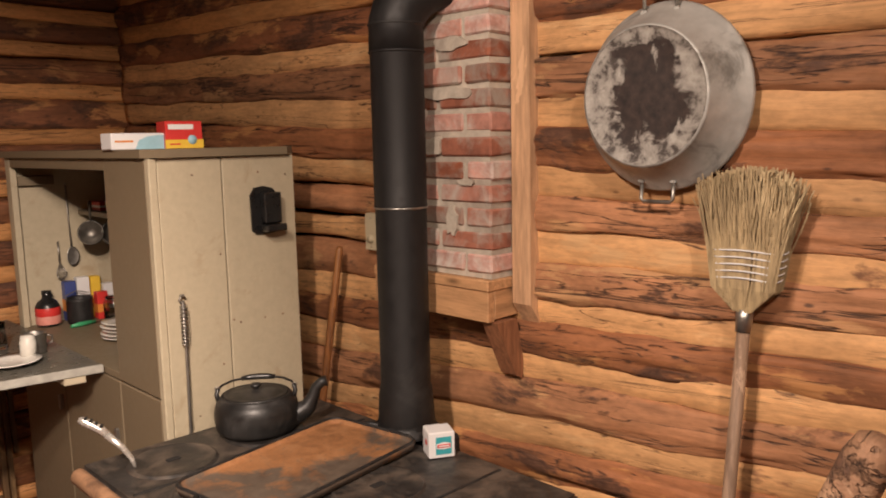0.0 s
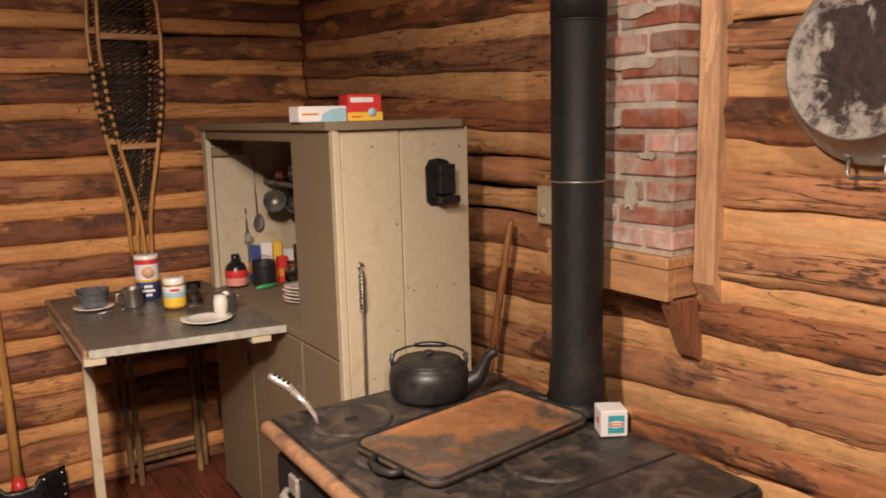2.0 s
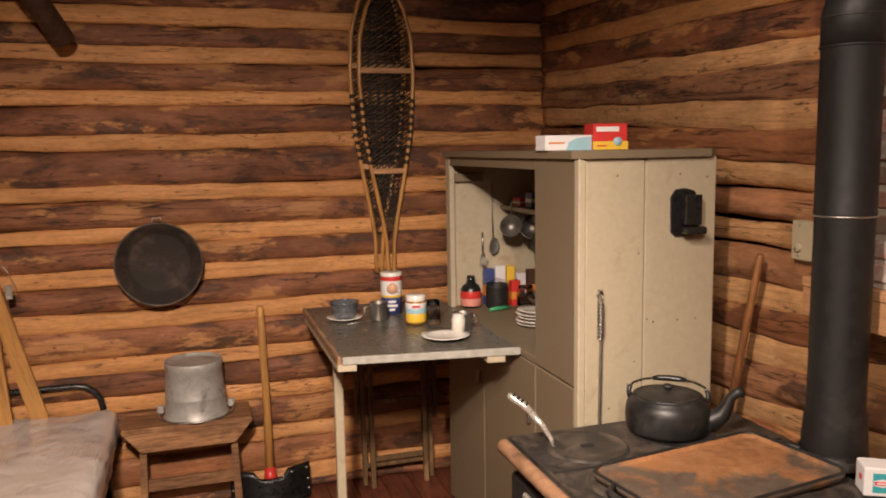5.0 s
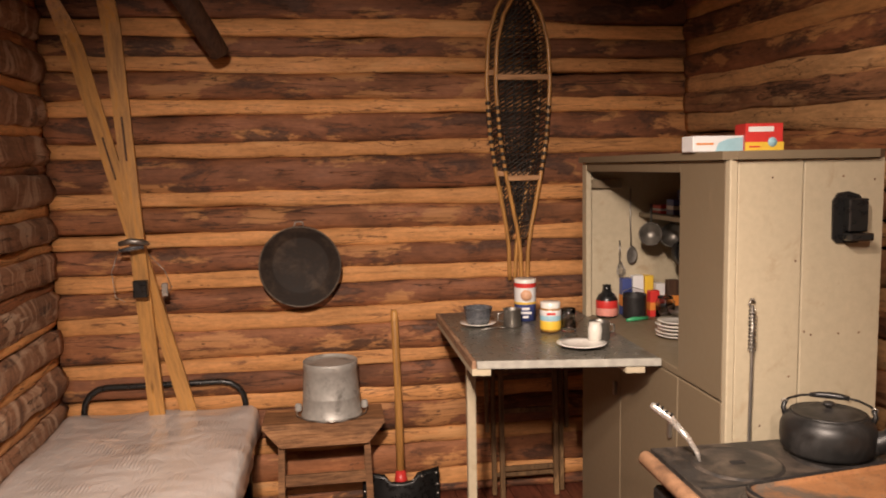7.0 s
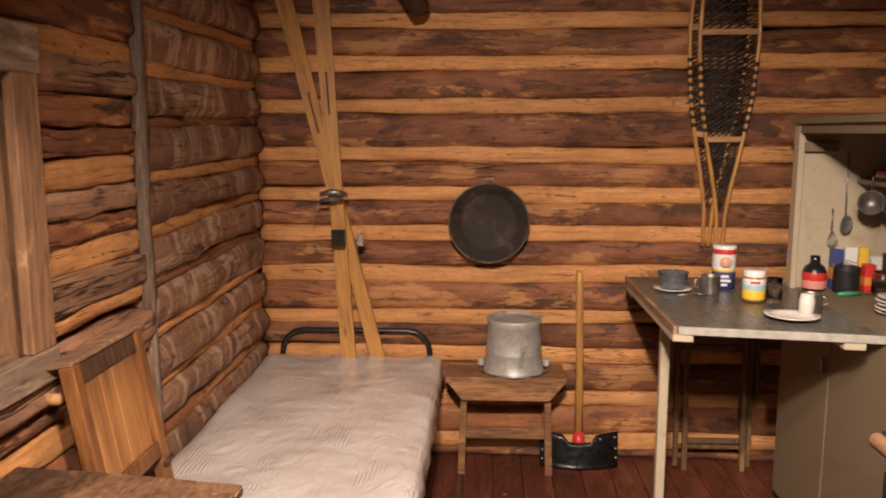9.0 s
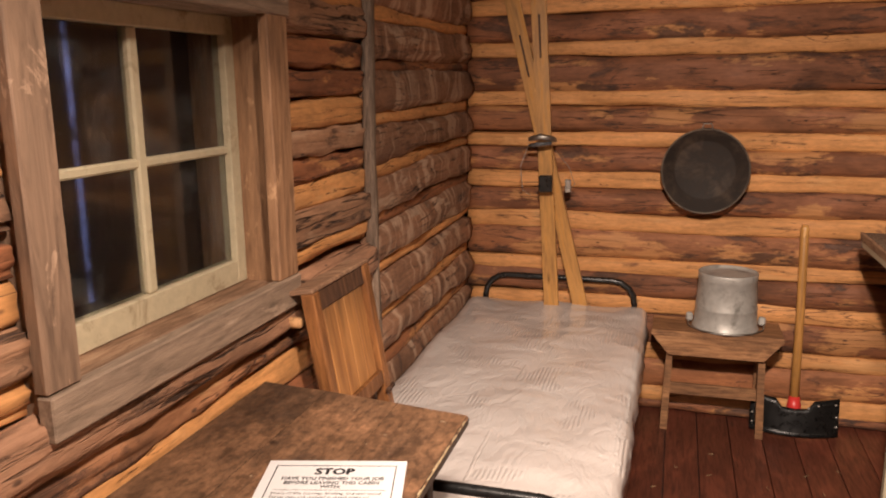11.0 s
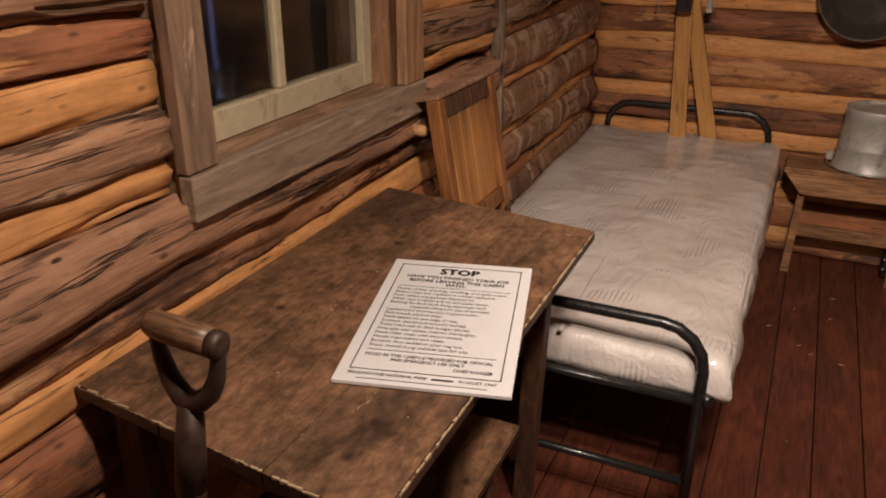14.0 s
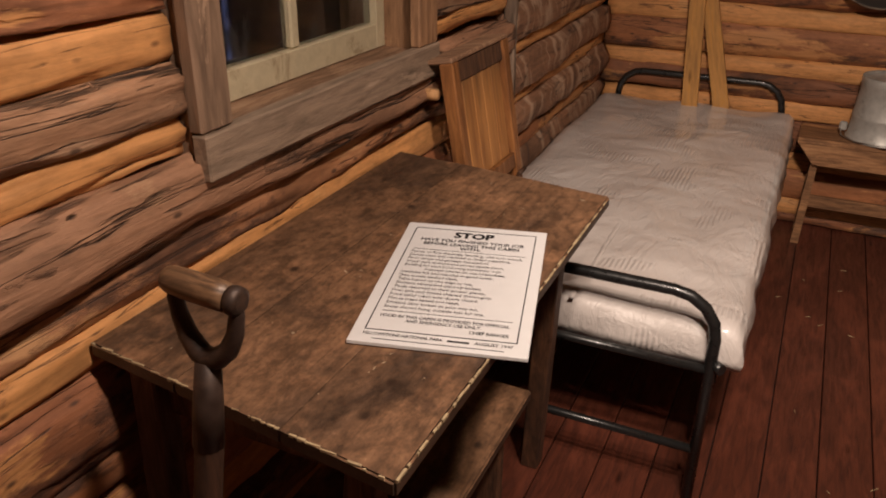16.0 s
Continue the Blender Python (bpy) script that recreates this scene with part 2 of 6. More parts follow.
def table_wood():
    """Old scrubbed planks: warm brown, blotched with dark grease and scuffed pale spots."""
    m, nt, bs = nodes("worn_table_wood")
    vg, info = coords(nt, (14.0, 1.0, 14.0), 23.0)
    va, _ = coords(nt, (1.0, 0.55, 1.0), 0.0)
    vb, _ = coords(nt, (1.0, 0.8, 1.0), 9.0)
    grain, soft, blot, speck = tex(nt, vg, 5.0, 6, 0.6, 0.2), tex(nt, va, 5.5, 6, 0.62, 0.6), tex(nt, vb, 11.0, 8, 0.66, 0.4), tex(nt, va, 70.0, 5, 0.7)
    col = ramp(nt, grain, [(0.25, (0.125, 0.064, 0.033)), (0.52, (0.175, 0.093, 0.049)), (0.75, (0.21, 0.114, 0.061))])
    col = mix(nt, ramp(nt, soft, [(0.40, G(0.85)), (0.58, G(0))]), col, (0.065, 0.040, 0.027))
    col = mix(nt, ramp(nt, blot, [(0.53, G(0)), (0.66, G(0.7))]), col, (0.25, 0.130, 0.068))
    col = mix(nt, ramp(nt, blot, [(0.30, G(0.6)), (0.44, G(0))]), col, (0.035, 0.021, 0.015))
    col = mix(nt, ramp(nt, speck, [(0.70, G(0)), (0.74, G(0.6))]), col, (0.36, 0.25, 0.15))
    vs, _ = coords(nt, (60.0, 2.2, 60.0), 3.0)
    scratch = tex(nt, vs, 1.6, 5, 0.65, 0.5)
    col = mix(nt, 0.9, col, ramp(nt, speck, [(0.33, G(0.50)), (0.5, G(1.0)), (0.68, G(1.45))]), "MULTIPLY")
    col = mix(nt, 0.8, col, ramp(nt, tex(nt, va, 24.0, 6, 0.7, 0.6), [(0.34, G(0.55)), (0.5, G(1.0)), (0.68, G(1.35))]), "MULTIPLY")
    col = mix(nt, ramp(nt, scratch, [(0.60, G(0)), (0.68, G(0.55))]), col, (0.060, 0.032, 0.018))
    col = mix(nt, ramp(nt, scratch, [(0.28, G(0.5)), (0.36, G(0))]), col, (0.29, 0.165, 0.085))
    kn = nt.nodes.new("ShaderNodeTexVoronoi")
    kn.inputs["Scale"].default_value = 13.0
    vk, _ = coords(nt, (1.0, 0.8, 1.0), 5.0)
    link(nt, vk, kn.inputs["Vector"])
    col = mix(nt, ramp(nt, kn.outputs["Distance"], [(0.05, G(0.9)), (0.12, G(0))]), col, (0.030, 0.016, 0.010))
    fl = tex(nt, vb, 46.0, 3, 0.5, 1.4)
    col = mix(nt, ramp(nt, fl, [(0.735, G(0)), (0.76, G(0.85))]), col, (0.50, 0.40, 0.27))
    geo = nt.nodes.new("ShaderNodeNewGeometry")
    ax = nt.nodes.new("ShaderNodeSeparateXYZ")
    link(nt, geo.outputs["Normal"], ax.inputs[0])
    wear = mix(nt, 1.0, ramp(nt, ax.outputs["Z"], [(0.15, G(0)), (0.25, G(1))]), ramp(nt, ax.outputs["Z"], [(0.945, G(1)), (0.985, G(0))]), "MULTIPLY")
    chip = ramp(nt, speck, [(0.42, G(0.1)), (0.50, G(0.95))])
    # Upright faces darkened in the colour, for the shade on the board edges.
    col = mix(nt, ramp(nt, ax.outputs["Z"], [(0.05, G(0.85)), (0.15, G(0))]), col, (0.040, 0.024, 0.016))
    col = mix(nt, mix(nt, 1.0, wear, chip, "MULTIPLY"), col, (0.58, 0.44, 0.26))
    hv = nt.nodes.new("ShaderNodeHueSaturation")
    mr = nt.nodes.new("ShaderNodeMapRange")
    mr.inputs[3].default_value, mr.inputs[4].default_value = 0.85, 1.12
    link(nt, info.outputs["Random"], mr.inputs[0])
    link(nt, mr.outputs[0], hv.inputs["Value"])
    link(nt, col, hv.inputs["Color"])
    link(nt, hv.outputs[0], bs.inputs["Base Color"])
    link(nt, ramp(nt, soft, [(0.3, G(0.36)), (0.7, G(0.58))]), bs.inputs["Roughness"])
    bump(nt, bs, mix(nt, 0.5, grain, speck), 0.22, 0.006)
    return m


TABLE_WOOD = table_wood()
DARK_WOOD = wood("dark_stained_wood", (0.16, 0.075, 0.035), (0.10, 0.045, 0.022), (0.045, 0.02, 0.01), along=2, hue_var=0.15, bumpy=0.2)
BENCH_WOOD = wood("bench_wood", (0.50, 0.27, 0.125), (0.37, 0.185, 0.08), (0.17, 0.078, 0.034), patch=0.2, hue_var=0.12, bumpy=0.2, bend=0.3)
PINE_V = wood("pale_pine_upright", (0.74, 0.49, 0.295), (0.70, 0.445, 0.26), (0.62, 0.365, 0.20), patch=-0.9, cracks=0.05, hue_var=0.03, bumpy=0.06, bend=0.1, fine=0.6, along=2)
SILL_WOOD = wood("worn_sill_wood", (0.47, 0.305, 0.19), (0.39, 0.235, 0.14), (0.23, 0.12, 0.066), patch=0.0, along=1, cracks=0.3, hue_var=0.08, bumpy=0.2)
BRACE_WOOD = wood("brace_wood", (0.46, 0.22, 0.115), (0.38, 0.165, 0.08), (0.25, 0.10, 0.045), patch=-0.4, along=2, cracks=0.2, hue_var=0.05, bumpy=0.1)
SHAFT_WOOD = wood("dark_shaft_wood", (0.085, 0.04, 0.022), (0.055, 0.026, 0.015), (0.025, 0.012, 0.008), rough=0.5, along=2, hue_var=0.05, bumpy=0.1)
GRIP_WOOD = wood("worn_grip_wood", (0.42, 0.255, 0.14), (0.30, 0.17, 0.09), (0.075, 0.038, 0.02), rough=0.4, patch=0.2, cracks=0.1, hue_var=0.05, bumpy=0.1)
SKI_WOOD = wood("varnished_ski_wood", (0.66, 0.375, 0.125), (0.61, 0.325, 0.10), (0.50, 0.245, 0.07), rough=0.3, patch=-0.9, along=2, cracks=0.08, hue_var=0.05, bumpy=0.06, bend=0.1, fine=0.7)
STICK_WOOD = wood("stick_wood", (0.52, 0.28, 0.115), (0.42, 0.205, 0.08), (0.24, 0.105, 0.04), rough=0.5, patch=-0.4, along=2, cracks=0.1, hue_var=0.1, bumpy=0.1, bend=0.1)
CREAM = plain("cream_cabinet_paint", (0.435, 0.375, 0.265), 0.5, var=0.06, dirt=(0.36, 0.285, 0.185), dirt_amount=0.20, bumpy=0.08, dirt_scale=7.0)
# The same cream darkened: shade on front, top and inside put into the colour.
CREAM_SHADE = plain("worn_shaded_cream_paint", (0.18, 0.139, 0.087), 0.55, var=0.05, dirt=(0.20, 0.15, 0.095), dirt_amount=0.1, bumpy=0.06, dirt_scale=7.0)
ZINC = plain("grey_leaf_top", (0.135, 0.128, 0.108), 0.30, metal=0.25, var=0.22, dirt=(0.085, 0.078, 0.066), dirt_amount=0.5, dirt_scale=8.0)
IRON = plain("black_cast_iron", (0.022, 0.021, 0.021), 0.5, metal=0.3, var=0.3, dirt=(0.055, 0.05, 0.046), dirt_amount=0.35, dirt_scale=6.0, bumpy=0.25)
IRON_TOP = plain("stove_top_iron", (0.030, 0.027, 0.025), 0.45, metal=0.2, var=0.4, dirt=(0.12, 0.094, 0.074), dirt_amount=0.66, dirt_scale=9.0, bumpy=0.3)
RUST = plain("rusty_iron", (0.185, 0.09, 0.046), 0.78, var=0.25, dirt=(0.055, 0.04, 0.032), dirt_amount=0.74, dirt_scale=9.0, bumpy=0.3)
RUST_RAIL = plain("rusty_rail", (0.30, 0.165, 0.09), 0.6, var=0.25, dirt=(0.13, 0.07, 0.04), dirt_amount=0.6, dirt_scale=14.0, bumpy=0.2)
PIPE = plain("black_stovepipe", (0.017, 0.016, 0.016), 0.55, metal=0.4, var=0.15, dirt=(0.04, 0.038, 0.036), dirt_amount=0.3, bumpy=0.05)
ENAMEL = plain("black_enamel", (0.014, 0.0135, 0.013), 0.42, var=0.25, dirt=(0.045, 0.043, 0.042), dirt_amount=0.4, dirt_scale=9.0)
CHROME = plain("chrome", (0.66, 0.63, 0.58), 0.25, metal=0.7, var=0.08)
PEWTER = plain("tarnished_tinware", (0.13, 0.12, 0.105), 0.38, metal=0.7, var=0.2, dirt=(0.09, 0.08, 0.07), dirt_amount=0.4)
STEEL = plain("dull_steel", (0.36, 0.34, 0.31), 0.38, metal=0.9, var=0.12, dirt=(0.2, 0.18, 0.16), dirt_amount=0.3)
GALV = plain("galvanised_steel", (0.44, 0.43, 0.40), 0.50, metal=0.35, var=0.14, scale=5.0, dirt=(0.21, 0.20, 0.18), dirt_amount=0.4, dirt_scale=12.0)
def scorched():
    m, nt, bs = nodes("scorched_tub_base")
    vec, _ = coords(nt, (1, 1, 1), 0.0)
    ln = nt.nodes.new("ShaderNodeVectorMath")
    ln.operation = "LENGTH"
    sp = nt.nodes.new("ShaderNodeVectorMath")
    sp.operation = "MULTIPLY"
    sp.inputs[1].default_value = (1, 1, 0)
    link(nt, vec, sp.inputs[0])
    link(nt, sp.outputs[0], ln.inputs[0])
    big, mid, small = tex(nt, vec, 15.0, 5, 0.62, 0.8), tex(nt, vec, 24.0, 9, 0.68, 0.3), tex(nt, vec, 60.0, 6, 0.65)
    ad = nt.nodes.new("ShaderNodeMath")
    ad.operation = "MULTIPLY_ADD"
    ad.inputs[1].default_value = 3.2
    link(nt, ln.outputs["Value"], ad.inputs[0])
    link(nt, big, ad.inputs[2])
    pale = ramp(nt, mid, [(0.40, (0.06, 0.048, 0.042)), (0.47, (0.25, 0.23, 0.205)), (0.62, (0.40, 0.375, 0.335))])
    soot = ramp(nt, small, [(0.3, (0.014, 0.010, 0.009)), (0.7, (0.055, 0.036, 0.030))])
    col = mix(nt, ramp(nt, ad.outputs[0], [(0.76, G(0)), (0.83, G(1))]), soot, pale)
    link(nt, col, bs.inputs["Base Color"])
    bs.inputs["Roughness"].default_value = 0.65
    bump(nt, bs, big, 0.3, 0.004)
    return m


TUB_BASE = scorched()


def griddle_plate():
    """Orange rust, blackened in blotches towards one end and along the front."""
    m, nt, bs = nodes("rusted_griddle_plate")
    vec, _ = coords(nt, (1, 1, 1), 0.0)
    big, small, fine = tex(nt, vec, 7.0, 6, 0.6, 0.5), tex(nt, vec, 30.0, 8, 0.7, 0.3), tex(nt, vec, 120.0, 4, 0.6)
    ax = nt.nodes.new("ShaderNodeSeparateXYZ")
    link(nt, vec, ax.inputs[0])
    near = nt.nodes.new("ShaderNodeMath")
    near.operation = "MULTIPLY_ADD"
    near.inputs[1].default_value = -0.55
    link(nt, ax.outputs["X"], near.inputs[0])
    link(nt, big, near.inputs[2])
    both = nt.nodes.new("ShaderNodeMath")
    both.operation = "MULTIPLY_ADD"
    both.inputs[1].default_value = -1.1
    link(nt, ax.outputs["Y"], both.inputs[0])
    link(nt, near.outputs[0], both.inputs[2])
    rust = ramp(nt, small, [(0.3, (0.19, 0.085, 0.036)), (0.5, (0.30, 0.135, 0.052)), (0.72, (0.37, 0.19, 0.085))])
    black = ramp(nt, small, [(0.3, (0.035, 0.030, 0.026)), (0.7, (0.105, 0.086, 0.066))])
    wob = mix(nt, 0.35, both.outputs[0], small)
    col = mix(nt, ramp(nt, wob, [(0.46, G(0)), (0.56, G(0.92))]), rust, black)
    col = mix(nt, ramp(nt, fine, [(0.58, G(0)), (0.68, G(0.5))]), col, (0.07, 0.045, 0.03))
    link(nt, col, bs.inputs["Base Color"])
    link(nt, ramp(nt, small, [(0.3, G(0.55)), (0.7, G(0.85))]), bs.inputs["Roughness"])
    bump(nt, bs, small, 0.3, 0.003)
    return m


GRIDDLE = griddle_plate()
RIM_BROWN = plain("worn_brown_rim", (0.15, 0.112, 0.08), 0.5, metal=0.3, var=0.3, dirt=(0.05, 0.038, 0.03), dirt_amount=0.6, dirt_scale=14.0)
BROWN_IRON = plain("brown_iron", (0.040, 0.024, 0.018), 0.5, metal=0.3, var=0.3, dirt=(0.075, 0.042, 0.028), dirt_amount=0.4, dirt_scale=20.0)
BLACK = plain("black_paint", (0.012, 0.012, 0.012), 0.3, var=0.2, coat=0.2)
DARK = plain("dark_void", (0.01, 0.008, 0.007), 0.9, var=0.2)
BRICK_M = plain("old_red_brick", (0.36, 0.130, 0.078), 0.9, var=0.35, scale=4.0, dirt=(0.44, 0.37, 0.31), dirt_amount=0.68, dirt_scale=11.0, bumpy=0.6, tint=0.40)
MORTAR = plain("mortar", (0.47, 0.41, 0.335), 0.9, var=0.2, scale=6.0, dirt=(0.27, 0.22, 0.18), dirt_amount=0.5, bumpy=0.5)
WHITE = plain("white_china", (0.72, 0.70, 0.65), 0.2, var=0.03, coat=0.3)
PAPER = plain("white_card", (0.68, 0.675, 0.675), 0.55, var=0.02, bumpy=0.02)
INK = plain("black_ink", (0.02, 0.02, 0.022), 0.6, var=0.1)
def film_mat():
    m, nt, bs = nodes("plastic_wrapped_mattress")
    va, _ = coords(nt, (2.4, 1.3, 2.0))
    vb, _ = coords(nt, (1.0, 1.0, 1.0))
    a, b, c = tex(nt, va, 5.0, 8, 0.6, 1.6), tex(nt, vb, 2.2, 4, 0.5), tex(nt, vb, 26.0, 4, 0.6, 2.0)
    col = ramp(nt, b, [(0.35, (0.55, 0.505, 0.475)), (0.65, (0.655, 0.605, 0.57))])
    link(nt, col, bs.inputs["Base Color"])
    bs.inputs["Roughness"].default_value = 0.34
    bs.inputs["Coat Weight"].default_value, bs.inputs["Coat Roughness"].default_value = 0.9, 0.12
    ad = nt.nodes.new("ShaderNodeMath")
    ad.operation = "MULTIPLY_ADD"
    ad.inputs[1].default_value = 0.04
    link(nt, c, ad.inputs[0])
    link(nt, a, ad.inputs[2])
    wv = nt.nodes.new("ShaderNodeTexWave")
    wv.inputs["Scale"].default_value, wv.inputs["Distortion"].default_value = 24.0, 2.0
    link(nt, vb, wv.inputs["Vector"])
    spot = ramp(nt, tex(nt, vb, 7.0, 3, 0.5), [(0.56, G(0)), (0.60, G(0.26))])
    quilt = nt.nodes.new("ShaderNodeMath")
    quilt.operation = "MULTIPLY_ADD"
    link(nt, wv.outputs["Fac"], quilt.inputs[0])
    link(nt, spot, quilt.inputs[1])
    link(nt, ad.outputs[0], quilt.inputs[2])
    bump(nt, bs, quilt.outputs[0], 0.55, 0.02)
    return m


PLASTIC_FILM = film_mat()
STRAW = wood("broom_straw", (0.68, 0.55, 0.33), (0.57, 0.44, 0.25), (0.40, 0.29, 0.155), along=2, patch=-0.6, hue_var=0.2, bumpy=0.05)
PALE_PAINT = plain("pale_switch", (0.55, 0.48, 0.33), 0.4, var=0.04)
WINDOW_PAINT = plain("old_window_paint", (0.52, 0.45, 0.30), 0.6, var=0.1, dirt=(0.30, 0.22, 0.13), dirt_amount=0.25, dirt_scale=12.0, bumpy=0.3)
LACING = plain("rawhide_lacing", (0.035, 0.026, 0.019), 0.6, var=0.3)
RED = plain("red_print", (0.55, 0.035, 0.03), 0.4, var=0.06)
YELLOW = plain("yellow_print", (0.70, 0.46, 0.05), 0.4, var=0.05)
BLUE = plain("blue_print", (0.05, 0.07, 0.22), 0.4, var=0.08)
TEAL = plain("teal_print", (0.04, 0.30, 0.34), 0.45, var=0.08)
SKYBLUE = plain("light_blue_print", (0.30, 0.50, 0.58), 0.45, var=0.06)
GREEN = plain("green_plastic", (0.05, 0.32, 0.14), 0.4, var=0.05)
ORANGE = plain("orange_print", (0.62, 0.22, 0.04), 0.45, var=0.05)
GREY_ENAMEL = plain("grey_enamelware", (0.085, 0.09, 0.10), 0.25, var=0.25, scale=14.0, coat=0.3)
BROWN_LIQ = plain("amber_contents", (0.30, 0.15, 0.03), 0.3, var=0.1)
CEIL_DARK = wood("dark_roof_boards", (0.12, 0.055, 0.026), (0.08, 0.035, 0.018), (0.035, 0.016, 0.01), patch=0.3)
SHUTTER_WOOD = wood("orange_panel_wood", (0.36, 0.165, 0.058), (0.29, 0.122, 0.041), (0.16, 0.062, 0.023), rough=0.4, patch=0.1, along=2, hue_var=0.1, bumpy=0.08, bend=0.1)


def glass_mat(name, tint, dusty=False):
    m, nt, bs = nodes(name)
    bs.inputs["Base Color"].default_value = (*tint, 1)
    bs.inputs["Transmission Weight"].default_value = 1.0
    bs.inputs["Roughness"].default_value = 0.06
    bs.inputs["IOR"].default_value = 1.45
    if dusty:
        vec, _ = coords(nt, (1, 1, 1), 9.0)
        link(nt, ramp(nt, tex(nt, vec, 6.0, 8, 0.7, 0.6), [(0.52, G(0.995)), (0.78, G(0.92))]), bs.inputs["Transmission Weight"])
    return m


GLASS = glass_mat("old_window_glass", (0.85, 0.88, 0.86), True)
OUTSIDE = wood("dark_outer_boards", (0.20, 0.105, 0.058), (0.14, 0.07, 0.038), (0.07, 0.034, 0.02), along=2, patch=0.2, bumpy=0.1)


def streak_glow():
    """Added blue glow for the streaks in the panes, uneven along their length."""
    m, nt, bs = nodes("streak_glow")
    vec, _ = coords(nt, (1, 1, 1), 3.0)
    bs.inputs["Base Color"].default_value = (0.02, 0.02, 0.03, 1)
    bs.inputs["Emission Color"].default_value = (0.42, 0.45, 1.0, 1)
    link(nt, ramp(nt, tex(nt, vec, 16.0, 6, 0.7), [(0.38, G(0.02)), (0.75, G(0.42))]), bs.inputs["Emission Strength"])
    return m


STREAK_GLOW = streak_glow()
CLEAR = glass_mat("clear_glass", (0.95, 0.96, 0.95))

# ---- mesh helpers ----


def box(bm, x0, x1, y0, y1, z0, z1, bev=0.0, m=None, seg=1):
    r = bmesh.ops.create_cube(bm, size=1)
    vs = r["verts"]
    for v in vs:
        v.co = Vector(((x0 + x1) / 2 + v.co.x * (x1 - x0), (y0 + y1) / 2 + v.co.y * (y1 - y0), (z0 + z1) / 2 + v.co.z * (z1 - z0)))
    if m is not None:
        bmesh.ops.transform(bm, matrix=m, verts=vs)
    if bev:
        es = list({e for v in vs for e in v.link_edges})
        bmesh.ops.bevel(bm, geom=es, offset=bev, segments=seg, affect="EDGES", clamp_overlap=True)


def prism(bm, pts, axis, a, b):
    """A flat outline (two coordinates each) pushed along axis from a to b."""
    def at3(p, h):
        q = list(p)
        q.insert(axis, h)
        return Vector(q)
    lo = [bm.verts.new(at3(p, a)) for p in pts]
    hi = [bm.verts.new(at3(p, b)) for p in pts]
    n = len(pts)
    bm.faces.new(lo[::-1])
    bm.faces.new(hi)
    for i in range(n):
        bm.faces.new((lo[i], lo[(i + 1) % n], hi[(i + 1) % n], hi[i]))


def tube(bm, pts, radii, seg=10, caps=True):
    """A bent round bar along points, with a radius at each."""
    pts = [Vector(p) for p in pts]
    if not isinstance(radii, (list, tuple)):
        radii = [radii] * len(pts)
    rings, up = [], None
    for i, p in enumerate(pts):
        d = (pts[min(i + 1, len(pts) - 1)] - pts[max(i - 1, 0)]).normalized()
        if up is None:
            up = Vector((0, 0, 1)) if abs(d.z) < 0.9 else Vector((1, 0, 0))
        side = d.cross(up).normalized()
        up = side.cross(d).normalized()
        rings.append([bm.verts.new(p + radii[i] * (math.cos(a) * side + math.sin(a) * up)) for a in (2 * math.pi * k / seg for k in range(seg))])
    for a, b in zip(rings, rings[1:]):
        for k in range(seg):
            f = bm.faces.new((a[k], a[(k + 1) % seg], b[(k + 1) % seg], b[k]))
            f.smooth = True
    if caps:
        bm.faces.new(rings[0])
        bm.faces.new(rings[-1][::-1])


def lathe(bm, prof, seg=32, m=None, smooth=True):
    """A turned shape from (radius, height) pairs round the z axis."""
    rings = []
    for r, z in prof:
        if r < 1e-5:
            rings.append([bm.verts.new((0, 0, z))])
        else:
            rings.append([bm.verts.new((r * math.cos(2 * math.pi * k / seg), r * math.sin(2 * math.pi * k / seg), z)) for k in range(seg)])
    for a, b in zip(rings, rings[1:]):
        if len(a) == 1 and len(b) == 1:
            continue
        for k in range(seg):
            j = (k + 1) % seg
            if len(a) == 1:
                f = bm.faces.new((a[0], b[j], b[k]))
            elif len(b) == 1:
                f = bm.faces.new((a[k], a[j], b[0]))
            else:
                f = bm.faces.new((a[k], a[j], b[j], b[k]))
            f.smooth = smooth
    vs = [v for r in rings for v in r]
    if m is not None:
        bmesh.ops.transform(bm, matrix=m, verts=vs)


def arc(cx, cz, r, a0, a1, n):
    return [(cx + r * math.cos(radians(a0 + (a1 - a0) * i / n)), cz + r * math.sin(radians(a0 + (a1 - a0) * i / n))) for i in range(n + 1)]


def mesh_of(name, bm, mat):
    bmesh.ops.recalc_face_normals(bm, faces=bm.faces)
    me = bpy.data.meshes.new(name)
    bm.to_mesh(me)
    bm.free()
    me.materials.append(mat)
    return me


def part(name, bm, mat, parent, label="", m=None):
    ob = new(name, mesh_of(name, bm, mat))
    ob.parent = parent
    if m is not None:
        ob.matrix_basis = m
    if label:
        ob["label"] = label
    return ob


def solid(name, bm, mat, label, category, m=None, group="", kind=""):
    ob = new(name, mesh_of(name, bm, mat))
    if m is not None:
        ob.matrix_basis = m
    return tagged(ob, label, category, group, kind)


def thing(name, m, label, category, group="", kind=""):
    ob = new(name)
    ob.matrix_basis = m
    ob.empty_display_size = 0.1
    return tagged(ob, label, category, group, kind)


def bm_box(*a, **k):
    bm = bmesh.new()
    box(bm, *a, **k)
    return bm


def bm_tube(*a, **k):
    bm = bmesh.new()
    tube(bm, *a, **k)
    return bm


def bm_lathe(*a, **k):
    bm = bmesh.new()
    lathe(bm, *a, **k)
    return bm


# ---- structure ----
XL, XR, YB, YF, ZC = 0.13, 2.9, 4.5, -0.6, 2.62


